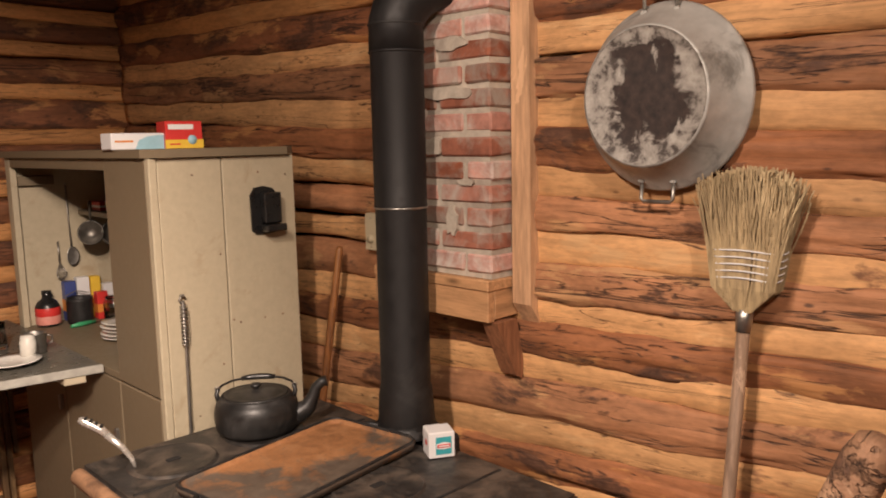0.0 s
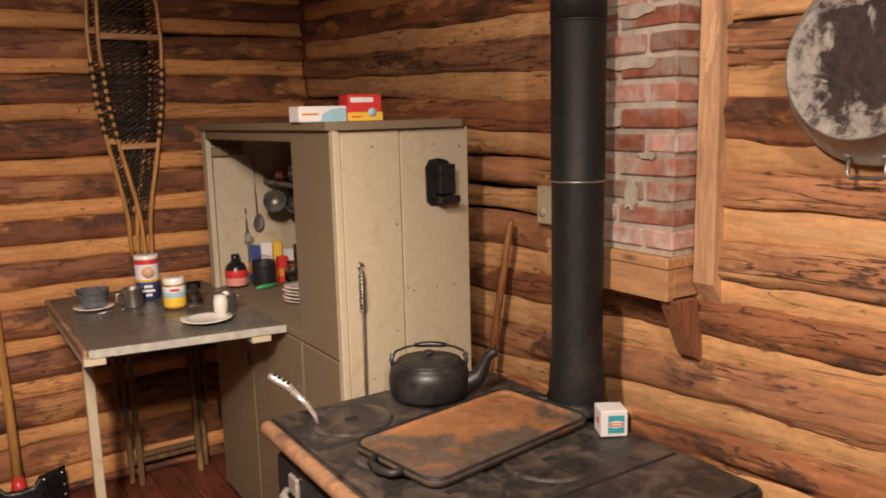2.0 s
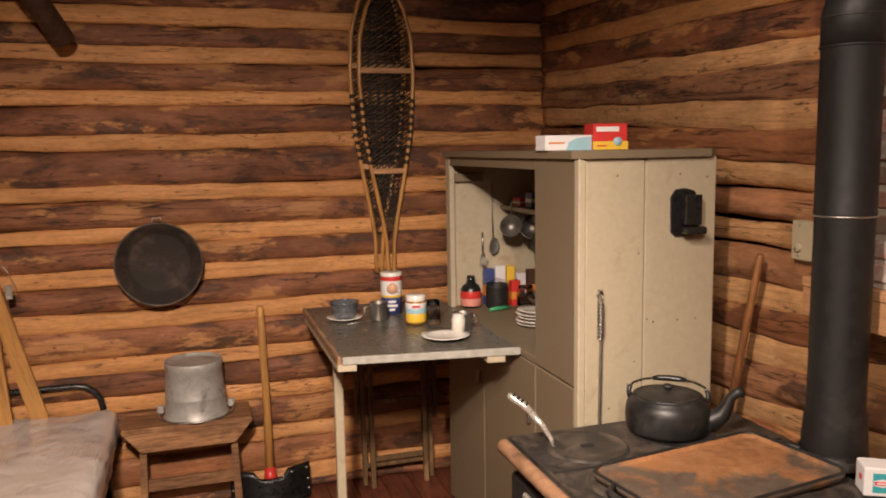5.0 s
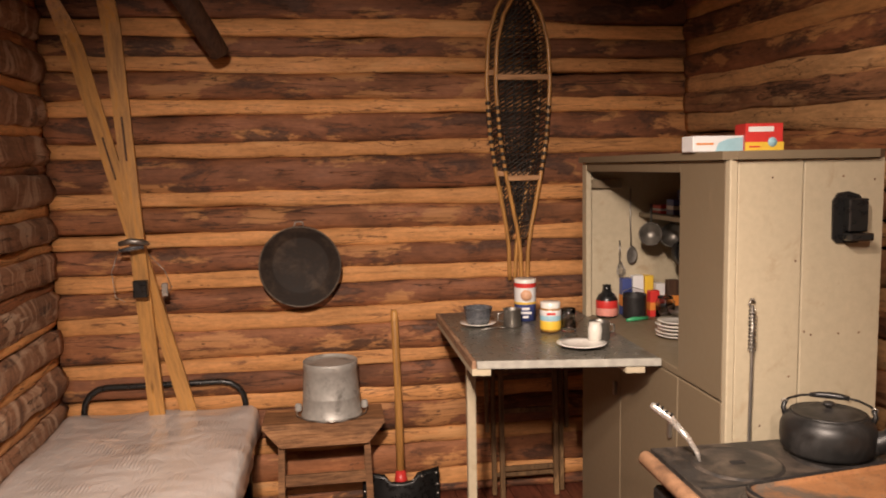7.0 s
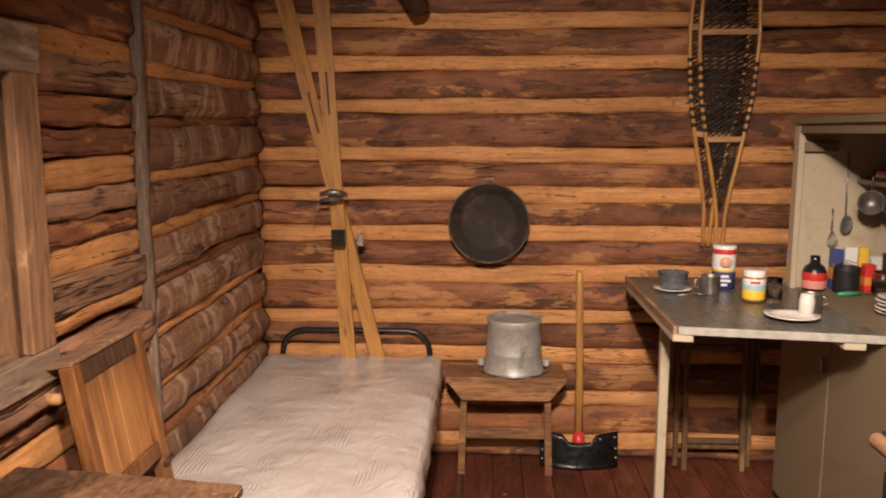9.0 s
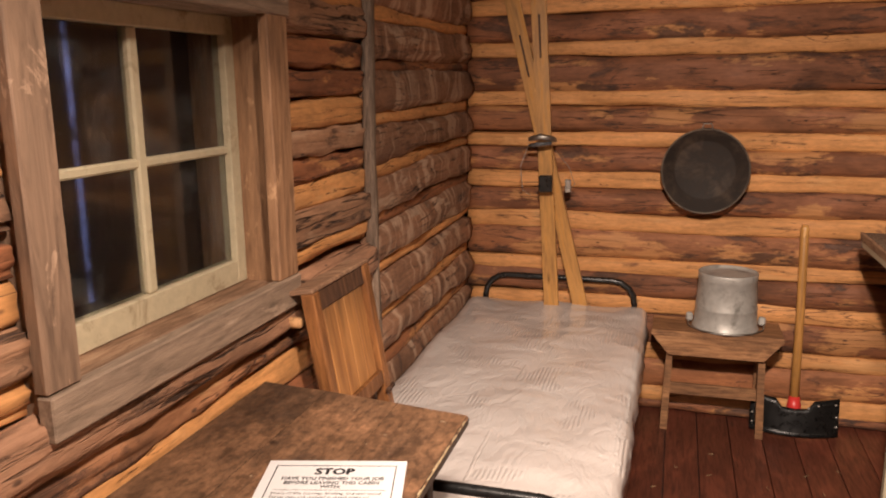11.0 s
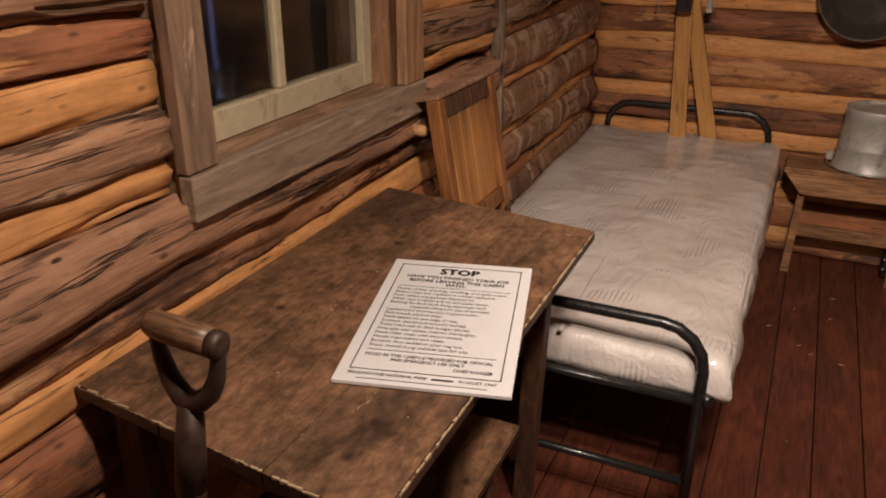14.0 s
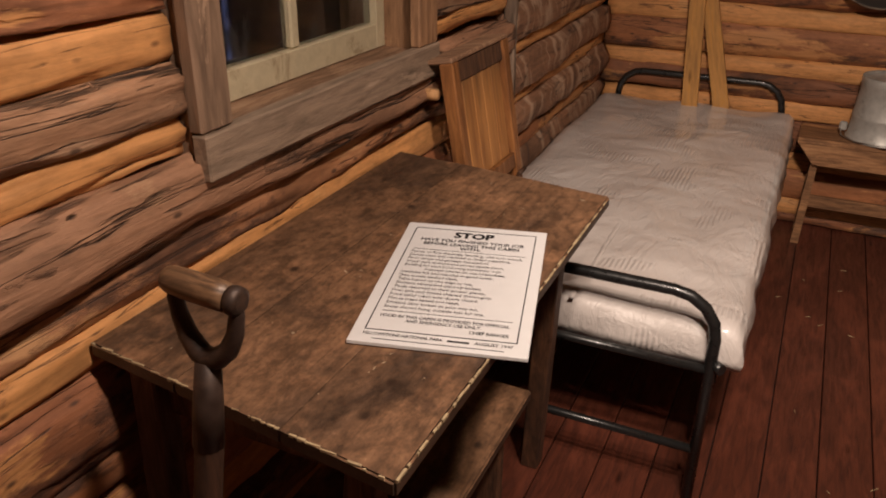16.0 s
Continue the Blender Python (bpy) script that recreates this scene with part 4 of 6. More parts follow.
# ---- cupboard ----
def cupboard():
    c = thing("kitchen_cupboard", pose(0, 0, 0), "tall cream-painted wooden kitchen cupboard with an open front and fold-down leaf", "cupboard")
    xf, xb, y0, y1, h = 2.283, 2.72, 2.92, 4.11, 1.508
    ym, zc = 3.212, 0.885
    part("side_board", bm_box(xf + 0.022, 2.486, y0, y0 + 0.022, 0.02, h, 0.002), CREAM, c, "cream painted vertical boards")
    part("side_board", bm_box(2.490, xb, y0 + 0.001, y0 + 0.022, 0.02, h, 0.002), CREAM, c)
    for i, (x, z) in enumerate(((2.40, 1.46), (2.60, 1.46), (2.69, 1.45), (2.47, 1.24), (2.50, 1.05), (2.52, 1.04), (2.60, 1.04), (2.66, 1.04), (2.46, 0.93), (2.55, 0.84), (2.64, 0.85), (2.38, 0.80))):
        part("nail_head", bm_lathe([(0.0028, 0), (0.0026, 0.0008), (0, 0.001)], 8), RUST, c, m=pose(x, y0 - 0.0002, z, 90))
    part("corner_bead", bm_box(xf - 0.001, xf + 0.021, y0 - 0.002, y0 + 0.024, 0.02, h, 0.003), CREAM, c)
    part("front_stile", bm_box(xf, xf + 0.022, y0 + 0.025, ym, zc - 0.02, h, 0.002), CREAM_SHADE, c, "wide cream front board in a darker shaded tone")
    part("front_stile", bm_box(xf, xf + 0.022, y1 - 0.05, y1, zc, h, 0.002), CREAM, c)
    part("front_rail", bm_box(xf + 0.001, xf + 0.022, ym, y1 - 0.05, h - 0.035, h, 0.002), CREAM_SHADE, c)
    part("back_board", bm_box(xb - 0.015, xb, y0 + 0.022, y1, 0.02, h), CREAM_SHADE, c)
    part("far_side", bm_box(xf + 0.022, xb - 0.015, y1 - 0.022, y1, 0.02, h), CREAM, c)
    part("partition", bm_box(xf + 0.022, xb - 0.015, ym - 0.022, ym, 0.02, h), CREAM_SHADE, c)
    bm = bmesh.new()
    prism(bm, [(xf - 0.012, y1 + 0.012), (xf - 0.012, y0 + 0.02), (xf + 0.01, y0 - 0.018), (xb - 0.03, y0 - 0.018), (xb + 0.005, y0 + 0.01), (xb + 0.005, y1 + 0.012)], 2, h, h + 0.022)
    part("top_board", bm, CREAM_SHADE, c, "cream top board in a darker shaded tone")
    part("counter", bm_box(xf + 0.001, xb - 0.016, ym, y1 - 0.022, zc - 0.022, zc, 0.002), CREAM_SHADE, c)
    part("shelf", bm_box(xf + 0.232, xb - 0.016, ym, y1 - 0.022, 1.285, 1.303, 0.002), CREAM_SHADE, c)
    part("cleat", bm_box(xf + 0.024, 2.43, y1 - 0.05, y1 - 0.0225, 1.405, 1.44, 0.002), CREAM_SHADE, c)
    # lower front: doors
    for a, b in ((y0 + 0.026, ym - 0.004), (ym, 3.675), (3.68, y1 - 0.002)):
        d = part("door", bm_box(xf, xf + 0.022, a, b, 0.05, zc - 0.026, 0.003), CREAM_SHADE, c, "closed cream lower door in a darker shaded tone")
        part("door_catch", bm_box(xf - 0.012, xf, (a + 0.03), (a + 0.045), 0.66, 0.71, 0.002), STEEL, d)
    part("plinth", bm_box(xf + 0.02, xb - 0.02, y0 + 0.03, y1 - 0.03, 0.0, 0.05), DARK, c)
    def skewed(*a):
        """A board of the leaf, whose near edge runs out of square."""
        bm = bm_box(*a)
        for v in bm.verts:
            v.co.y -= 0.085 * (v.co.x - 1.69) / 0.59 * max(0, (4.25 - v.co.y) / 0.85)
        return bm

    leaf = part("leaf", skewed(1.705, xf - 0.004, 3.41, 4.24, 0.872, 0.892, 0.003), ZINC, c, "grey metal-topped fold-down leaf")
    part("leaf_edge", bm_box(1.690, 1.705, 3.405, 4.245, 0.862, 0.893, 0.003), SILL_WOOD, leaf)
    part("leaf_edge", skewed(1.705, xf - 0.004, 3.400, 3.4095, 0.868, 0.893, 0.002), plain("scuffed_leaf_edge", (0.34, 0.33, 0.29), 0.5, var=0.2, scale=6), leaf)
    for x in (1.72, 2.20):
        part("batten", skewed(x - 0.03, x + 0.03, 3.405, 4.2, 0.845, 0.868, 0.002), CREAM, leaf)
    part("leg", bm_box(1.728, 1.760, 3.72, 3.752, 0.0, 0.846, 0.003), CREAM, c, "cream-painted square prop leg")


cupboard()


# ---- bed ----
def bed():
    b = thing("iron_bed", pose(0, 0, 0), "narrow black tubular iron bed frame", "bed")
    x0, x1 = 0.20, 0.872
    r = 0.0135

    def hoop(y, top):
        R = 0.10
        pts = [(x0, y, 0), (x0, y, top - R)] + [(x0 + R - R * math.cos(a), y, top - R + R * math.sin(a)) for a in (radians(d) for d in (22, 45, 68, 90))]
        pts += [(x1 - R + R * math.sin(a), y, top - R + R * math.cos(a)) for a in (radians(d) for d in (0, 22, 45, 68, 90))] + [(x1, y, 0)]
        return pts
    part("foot_hoop", bm_tube(hoop(2.61, 0.552), r, seg=12), BLACK, b)
    part("head_hoop", bm_tube(hoop(4.475, 0.590), r, seg=12), BLACK, b)
    for y, z in ((2.61, 0.372), (2.61, 0.15), (4.475, 0.372)):
        part("cross_bar", bm_tube([(x0, y, z), (x1, y, z)], 0.011, seg=10), BLACK, b)
    for x in (x0 - 0.01, x1 + 0.005):
        part("side_rail", bm_box(x - 0.012, x + 0.012, 2.62, 4.47, 0.335, 0.37, 0.002), BLACK, b)
    for x in (x0 + 0.05, 0.4, 0.55, 0.7, x1 - 0.04):
        part("spring_slat", bm_box(x - 0.012, x + 0.012, 2.615, 4.47, 0.366, 0.372), BLACK, b)
    part("bolt", bm_tube([(x1 + 0.005, 2.615, 0.385), (x1 + 0.026, 2.60, 0.385)], 0.014, seg=6), BLACK, b)
    bm = bmesh.new()
    nx, ny = 40, 90
    X0, X1, Y0, Y1, Z0, Z1 = 0.135, 0.925, 2.635, 4.46, 0.374, 0.470
    grid = {}
    for i in range(nx + 1):
        for k in range(ny + 1):
            u, v = i / nx, k / ny
            x, y = X0 + (X1 - X0) * u, Y0 + (Y1 - Y0) * v
            e = min(u, 1 - u) * (X1 - X0)
            e2 = min(v, 1 - v) * (Y1 - Y0)
            drop = 0.020 * (math.exp(-e / 0.014) + math.exp(-e2 / 0.014))
            z = Z1 - drop + 0.006 * noise.noise(Vector((x * 3, y * 3, 0))) + 0.004 * noise.noise(Vector((x * 6 + y * 3, y * 14, 3))) + 0.0022 * noise.noise(Vector((x * 13, y * 50, 7)))
            z += 0.018 * v + 0.006 * math.cos(6 * math.pi * v) * math.cos(4 * math.pi * u)
            grid[i, k] = bm.verts.new((x, y, z))
    for i in range(nx):
        for k in range(ny):
            bm.faces.new((grid[i, k], grid[i + 1, k], grid[i + 1, k + 1], grid[i, k + 1])).smooth = True
    edge = [grid[i, 0] for i in range(nx)] + [grid[nx, k] for k in range(ny)] + [grid[i, ny] for i in range(nx, 0, -1)] + [grid[0, k] for k in range(ny, 0, -1)]
    lower = edge
    for step, zz in ((1, 0.425), (2, 0.395), (3, Z0)):
        nxt = []
        for v in edge:
            c = Vector((0.53, 3.5, 0))
            o = Vector((v.co.x - c.x, v.co.y - c.y, 0))
            ox = 0.012 * noise.noise(Vector((v.co.x * 9, v.co.y * 9, zz * 25))) + (0.008 if step < 3 else -0.01)
            sx = math.copysign(ox, o.x) if v.co.x < X0 + 0.001 or v.co.x > X1 - 0.001 else 0
            sy = math.copysign(ox, o.y) if v.co.y < Y0 + 0.001 or v.co.y > Y1 - 0.001 else 0
            nxt.append(bm.verts.new((v.co.x + sx, v.co.y + sy, zz)))
        n = len(edge)
        for q in range(n):
            bm.faces.new((lower[q], nxt[q], nxt[(q + 1) % n], lower[(q + 1) % n])).smooth = True
        lower = nxt
    bm.faces.new(lower)
    m = thing("mattress", pose(0, 0, 0), "pale mattress wrapped in wrinkled clear plastic on the iron bed", "mattress")
    part("wrapped_pad", bm, PLASTIC_FILM, m)
    pts = [(0.545 + 0.006 * noise.noise(Vector((0, k * 0.7, 0))), 2.62 + 0.1 * k, 0.4705 + 0.001 * k + 0.003 * noise.noise(Vector((3, k * 0.9, 0)))) for k in range(19)]
    bm = bm_tube(pts, 0.006, seg=8)
    bmesh.ops.scale(bm, vec=(1, 1, 0.35), space=Matrix.Translation((0, 0, -0.4705)), verts=bm.verts)
    part("film_seam", bm, PLASTIC_FILM, m, "welded seam along the plastic film")


bed()


# ---- table by the window ----
def table():
    t = thing("plank_table", pose(0, 0, 0), "worn dark plank table under the window", "table")
    x0, x1, y0, y1, z = 0.135, 0.637, 1.632, 2.527, 0.785
    edges = [x0, 0.30, 0.475, x1]
    for a, b in zip(edges, edges[1:]):
        bm = bm_box(a + 0.0004, b - 0.0004, y0, y1, z - 0.022, z, 0.0034, seg=2)
        for v in bm.verts:
            for e in edges[1:-1]:
                if abs(v.co.x - e) < 0.0042 and v.co.z > z - 0.006:
                    v.co.z, v.co.x = z, e + math.copysign(0.0004, v.co.x - e)
            v.co.y -= 0.12 * (v.co.x - 0.38)
            if v.co.z > z - 0.012:
                v.co.z += 0.0012 * noise.noise(v.co * 9)
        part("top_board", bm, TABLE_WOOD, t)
    for x in (x0 + 0.06, x1 - 0.09):
        for y in (y0 + 0.075, y1 - 0.075):
            bm = bm_box(x - 0.022, x + 0.022, y - 0.022, y + 0.022, 0, z - 0.024, 0.003)
            for v in bm.verts:
                f = 1 - v.co.z / z
                v.co.x -= 0.055 * f * (1 if x > 0.4 else 0)
                v.co.y += 0.12 * f * (1 if y > 2 else -0.3)
            part("leg", bm, DARK_WOOD, t)
    part("apron", bm_box(x0 + 0.03, x1 - 0.07, y0 + 0.075, y0 + 0.095, z - 0.12, z - 0.025), DARK_WOOD, t)
    part("apron", bm_box(x0 + 0.03, x1 - 0.07, y1 - 0.095, y1 - 0.075, z - 0.12, z - 0.025), DARK_WOOD, t)
    part("apron", bm_box(x1 - 0.09, x1 - 0.07, y0 + 0.095, y1 - 0.095, z - 0.12, z - 0.025), DARK_WOOD, t)
    r = random.Random(21)
    bm = bmesh.new()
    for run, length in (("front", 0.50), ("side", 0.885)):
        q = 0.004
        while q < length - 0.02:
            n = min(r.uniform(0.003, 0.022), length - q)
            w, h = r.uniform(0.0010, 0.0032), r.uniform(0.0012, 0.0040)
            if run == "front":
                y = y0 - 0.12 * (x0 + q - 0.38)
                box(bm, x0 + q, x0 + q + n, y - 0.0008, y + w, z - h, z + 0.0012, 0.0005)
            else:
                y = y0 - 0.12 * (x1 - 0.38) + q
                box(bm, x1 - w, x1 + 0.0008, y, y + n, z - h, z + 0.0012, 0.0005)
            q += n + r.choice((0.001, 0.002, 0.004, 0.016))
    part("chipped_edge", bm, plain("bare_chipped_wood", (0.38, 0.285, 0.165), 0.7, var=0.3), t, "pale bare wood where the edge is chipped")
    b = thing("plank_bench", pose(0, 0, 0), "low dark plank bench pushed under the table", "bench")
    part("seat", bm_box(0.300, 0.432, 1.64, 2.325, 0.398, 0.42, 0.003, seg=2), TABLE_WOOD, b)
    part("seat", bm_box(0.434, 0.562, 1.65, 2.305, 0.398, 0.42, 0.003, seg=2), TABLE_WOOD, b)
    for y in (1.76, 2.22):
        part("end_board", bm_box(0.33, 0.535, y - 0.014, y + 0.014, 0.0, 0.398, 0.002), DARK_WOOD, b)
    part("stretcher", bm_box(0.42, 0.44, 1.774, 2.206, 0.22, 0.28), DARK_WOOD, b)


table()
# ---- things on and round the stove ----
def griddle():
    bm = bmesh.new()
    L, W, R = 0.252, 0.147, 0.042

    def outline(o):
        pts = []
        for cx, cy, a0 in ((L - R, W - R, 0), (-L + R, W - R, 90), (-L + R, -W + R, 180), (L - R, -W + R, 270)):
            for k in range(7):
                a = radians(a0 + 15 * k)
                pts.append((cx + (R + o) * math.cos(a), cy + (R + o) * math.sin(a)))
        return pts
    rings = [[bm.verts.new((x, y, z)) for x, y in outline(o)] for o, z in ((-0.03, 0.008), (-0.016, 0.0085), (-0.011, 0.010), (-0.009, 0.018), (-0.002, 0.019), (0.0, 0.016), (-0.006, 0.0))]
    n = len(rings[0])
    bm.faces.new(rings[0])
    for a, b in zip(rings, rings[1:]):
        for k in range(n):
            bm.faces.new((a[k], a[(k + 1) % n], b[(k + 1) % n], b[k])).smooth = True
    bm.faces.new(rings[-1][::-1])
    g = thing("griddle", pose(2.362, 2.403, 0.8075, 0, 0, 8.6), "long rusted cast-iron griddle on the stove top", "griddle")
    part("pan", bm, GRIDDLE, g, "rust-orange plate stained black at one end")
    bm = bmesh.new()
    rim = outline(-0.005)
    tube(bm, [(x, y, 0.0185) for x, y in rim + rim[:1]], 0.0045, seg=6, caps=False)
    part("rim", bm, IRON, g, "black iron rim")
    for s in (-1, 1):
        part("ear_handle", bm_tube([(s * 0.250, -0.045, 0.014), (s * 0.272, -0.036, 0.012), (s * 0.280, 0, 0.011), (s * 0.272, 0.036, 0.012), (s * 0.250, 0.045, 0.014)], [0.009, 0.008, 0.009, 0.008, 0.009], seg=8), IRON, g)


griddle()


def kettle():
    k = thing("kettle", pose(2.430, 2.705, 0.8065, 0, 0, -36), "large black enamel kettle standing on the stove", "kettle")
    part("body", bm_lathe([(0, 0), (0.092, 0.0), (0.100, 0.004), (0.105, 0.014), (0.1075, 0.034), (0.107, 0.056), (0.1035, 0.072), (0.0965, 0.084), (0.089, 0.090), (0.0875, 0.0945), (0.084, 0.0945), (0.084, 0.088)], 48), ENAMEL, k)
    lid = part("lid", bm_lathe([(0.0825, 0.0905), (0.0825, 0.0955), (0.078, 0.0975), (0.074, 0.0965), (0.066, 0.0985), (0.045, 0.103), (0.018, 0.1055), (0, 0.106)], 44), ENAMEL, k)
    part("knob", bm_lathe([(0.0065, 0.104), (0.0075, 0.110), (0.013, 0.1125), (0.0145, 0.117), (0.011, 0.121), (0, 0.122)], 20), ENAMEL, lid)
    part("spout", bm_tube([(0.088, 0, 0.030), (0.112, 0, 0.036), (0.133, 0, 0.052), (0.146, 0, 0.078), (0.154, 0, 0.100), (0.168, 0, 0.113), (0.182, 0, 0.116)], [0.030, 0.027, 0.021, 0.016, 0.0135, 0.0125, 0.0145], seg=18), ENAMEL, k)
    part("spout_collar", bm_tube([(0.088, 0, 0.033), (0.106, 0, 0.036)], [0.036, 0.030], seg=18), ENAMEL, k)
    for s in (-1, 1):
        part("handle_ear", bm_tube([(s * 0.094, 0.0, 0.078), (s * 0.100, 0.004, 0.094), (s * 0.097, 0.008, 0.106), (s * 0.091, 0.008, 0.107)], [0.007, 0.006, 0.006, 0.004], seg=8), ENAMEL, k)
        part("ear_ring", bm_tube([(s * 0.098 + 0.006 * math.cos(a), 0.008, 0.108 + 0.006 * math.sin(a)) for a in (2 * math.pi * q / 10 for q in range(11))], 0.0018, seg=5, caps=False), STEEL, k)
    bail = part("bail", bm_tube([(-0.098, 0.008, 0.106), (-0.090, 0.040, 0.108), (-0.066, 0.070, 0.110), (-0.040, 0.083, 0.111), (0.040, 0.083, 0.111), (0.066, 0.070, 0.110), (0.090, 0.040, 0.108), (0.098, 0.008, 0.106)], 0.0032, seg=8), IRON, k)
    part("bail_grip", bm_tube([(-0.044, 0.082, 0.111), (-0.025, 0.086, 0.112), (0.0, 0.087, 0.1125), (0.025, 0.086, 0.112), (0.044, 0.082, 0.111)], [0.0055, 0.0078, 0.0085, 0.0078, 0.0055], seg=10), BLACK, bail, "thick black wooden grip")


kettle()


def lid_lifter():
    t = thing("lid_lifter", pose(2.105, 2.705, 0.803), "chrome stove-lid lifter with a slotted handle stuck in a lid", "lid lifter")
    part("shank", bm_tube([(0.0, 0.0, 0.0), (-0.004, 0.006, 0.02), (-0.02, 0.018, 0.05), (-0.045, 0.036, 0.082)], [0.005, 0.006, 0.007, 0.009], seg=10), CHROME, t)
    part("grip", bm_tube([(-0.040, 0.033, 0.076), (-0.055, 0.044, 0.095), (-0.085, 0.066, 0.118), (-0.092, 0.071, 0.122)], [0.0085, 0.010, 0.010, 0.006], seg=12), CHROME, t)
    for f in (0.2, 0.42, 0.64, 0.86):
        p = Vector((-0.048, 0.038, 0.09)).lerp(Vector((-0.088, 0.068, 0.121)), f)
        part("slot", bm_box(-0.0035, 0.0035, -0.0058, 0.0058, -0.0098, 0.0098, 0.002), BLACK, t, m=Matrix.Translation(p + Vector((0, -0.002, 0.003))) @ pose(0, 0, 0, 0, 35, -35))


lid_lifter()


def text_bm(body, size, mirror=False):
    cu = bpy.data.curves.new("writing", "FONT")
    cu.body, cu.size, cu.align_x, cu.align_y = body, size, "CENTER", "CENTER"
    cu.resolution_u = 2
    ob = bpy.data.objects.new("writing", cu)
    me = bpy.data.meshes.new_from_object(ob)
    bm = bmesh.new()
    bm.from_mesh(me)
    bpy.data.objects.remove(ob)
    bpy.data.meshes.remove(me)
    return bm


def face_panel(w, h, t=0.0008):
    return bm_box(-w / 2, w / 2, -t, 0, -h / 2, h / 2)


def carton(name, loc, rz, w, d, h, mat, label, category="carton"):
    c = thing(name, pose(*loc, 0, 0, rz), label, category)
    part("box", bm_box(-w / 2, w / 2, -d / 2, d / 2, 0, h, 0.002), mat, c)
    return c


def small_box():
    c = carton("small_carton", (2.640, 2.246, 0.8015), -29, 0.063, 0.058, 0.062, PAPER, "small white cardboard box with a teal label on the stove")
    part("label_panel", face_panel(0.038, 0.042), TEAL, c, m=pose(0.004, -0.0292, 0.030))
    bm = bmesh.new()
    prism(bm, [(-0.017, -0.006), (0.0, -0.0085), (0.017, -0.006), (0.017, 0.005), (0.0, 0.009), (-0.017, 0.005)], 1, -0.0008, 0)
    part("badge", bm, PAPER, c, m=pose(0.004, -0.0302, 0.030))
    part("badge", bm_box(-0.0158, 0.0158, -0.0008, 0, -0.0042, 0.0042, 0.0003), RED, c, m=pose(0.004, -0.0310, 0.030))
    part("print_bar", bm_box(-0.012, 0.012, -0.0008, 0, -0.0014, 0.0014), PAPER, c, m=pose(0.004, -0.0318, 0.030))
    part("side_bar", bm_box(-0.0006, 0, -0.012, 0.004, -0.006, 0.006), RED, c, m=pose(-0.0315, 0, 0.034))
    part("flap", bm_box(-0.030, 0.010, -0.0272, 0.0272, 0, 0.0008), PAPER, c, m=pose(0, 0, 0.062))


small_box()


# ---- cupboard contents ----
def cupboard_top():
    z = 1.5305
    c = carton("white_carton", (2.335, 3.12, z), 0, 0.150, 0.07, 0.044, PAPER, "flat white carton with a light blue corner on the cupboard")
    bm = bmesh.new()
    prism(bm, [(-0.01, -0.02), (0.0, 0.004), (0.025, 0.015), (0.06, 0.019), (0.0765, 0.019), (0.0765, -0.02)], 1, -0.0362, -0.0352)
    part("blue_patch", bm, SKYBLUE, c, m=pose(0, 0, 0.02))
    part("print_bar", bm_box(-0.05, 0.0, -0.0008, 0, -0.0025, 0.0025), ORANGE, c, m=pose(-0.015, -0.0353, 0.022))
    c = carton("tea_box", (2.462, 3.10, z), -8, 0.104, 0.08, 0.076, RED, "red and yellow tea carton with white lettering")
    part("yellow_band", face_panel(0.1075, 0.024), YELLOW, c, m=pose(0, -0.0404, 0.0125))
    part("cup_picture", bm_lathe([(0, 0), (0.013, 0), (0.013, 0.0008), (0, 0.0008)], 20), SKYBLUE, c, m=pose(0.022, -0.0415, 0.024, 90))
    part("brand_bar", bm_box(-0.04, 0.03, -0.0008, 0, -0.007, 0.007), PAPER, c, m=pose(-0.004, -0.0404, 0.060))
    part("print_bar", bm_box(-0.022, 0.008, -0.0008, 0, -0.002, 0.002), RED, c, m=pose(-0.02, -0.0415, 0.012))


cupboard_top()


def match_holder():
    m = thing("match_holder", pose(2.612, 2.919, 1.35), "black cast-iron match holder on the cupboard side", "match holder")
    bm = bmesh.new()
    prism(bm, [(-0.042, -0.055), (-0.03, -0.066), (0.03, -0.066), (0.042, -0.055), (0.044, 0.045), (0.03, 0.062), (0.0, 0.070), (-0.03, 0.066), (-0.044, 0.045)], 1, -0.006, 0)
    part("back_plate", bm, BLACK, m)
    part("match_box", bm_box(-0.015, 0.040, -0.034, -0.006, -0.035, 0.052, 0.003), BLACK, m)
    part("tray", bm_box(-0.022, 0.046, -0.052, -0.006, -0.058, -0.038, 0.004), BLACK, m)


match_holder()


def poker():
    p = thing("stove_poker", pose(2.345, 2.912, 1.13), "iron stove poker with a coiled wire grip hanging from a nail", "poker")
    part("nail", bm_tube([(0, 0.012, 0.012), (0, -0.012, 0.016)], 0.003, seg=8), STEEL, p)
    part("rod", bm_tube([(0, -0.004, 0.0), (0.002, -0.004, -0.12), (-0.002, -0.004, -0.40), (-0.001, -0.004, -0.56)], 0.0045, seg=8), STEEL, p)
    pts = [(0.009 * math.cos(k * 0.785), -0.006 + 0.009 * math.sin(k * 0.785), -0.012 - 0.00125 * k) for k in range(88)]
    part("coil_grip", bm_tube(pts, 0.0022, seg=5), STEEL, p, "coiled steel wire grip")
    part("hook_loop", bm_tube([(0, -0.004, -0.01), (-0.010, -0.004, 0.002), (-0.004, -0.004, 0.014), (0.008, -0.004, 0.008)], 0.0028, seg=6), STEEL, p)


poker()


def lathe_thing(name, loc, prof, mat, label, category, seg=30, parts=()):
    t = thing(name, pose(*loc), label, category)
    part("body", bm_lathe(prof, seg), mat, t)
    for pn, pp, pm in parts:
        part(pn, bm_lathe(pp, seg), pm, t)
    return t


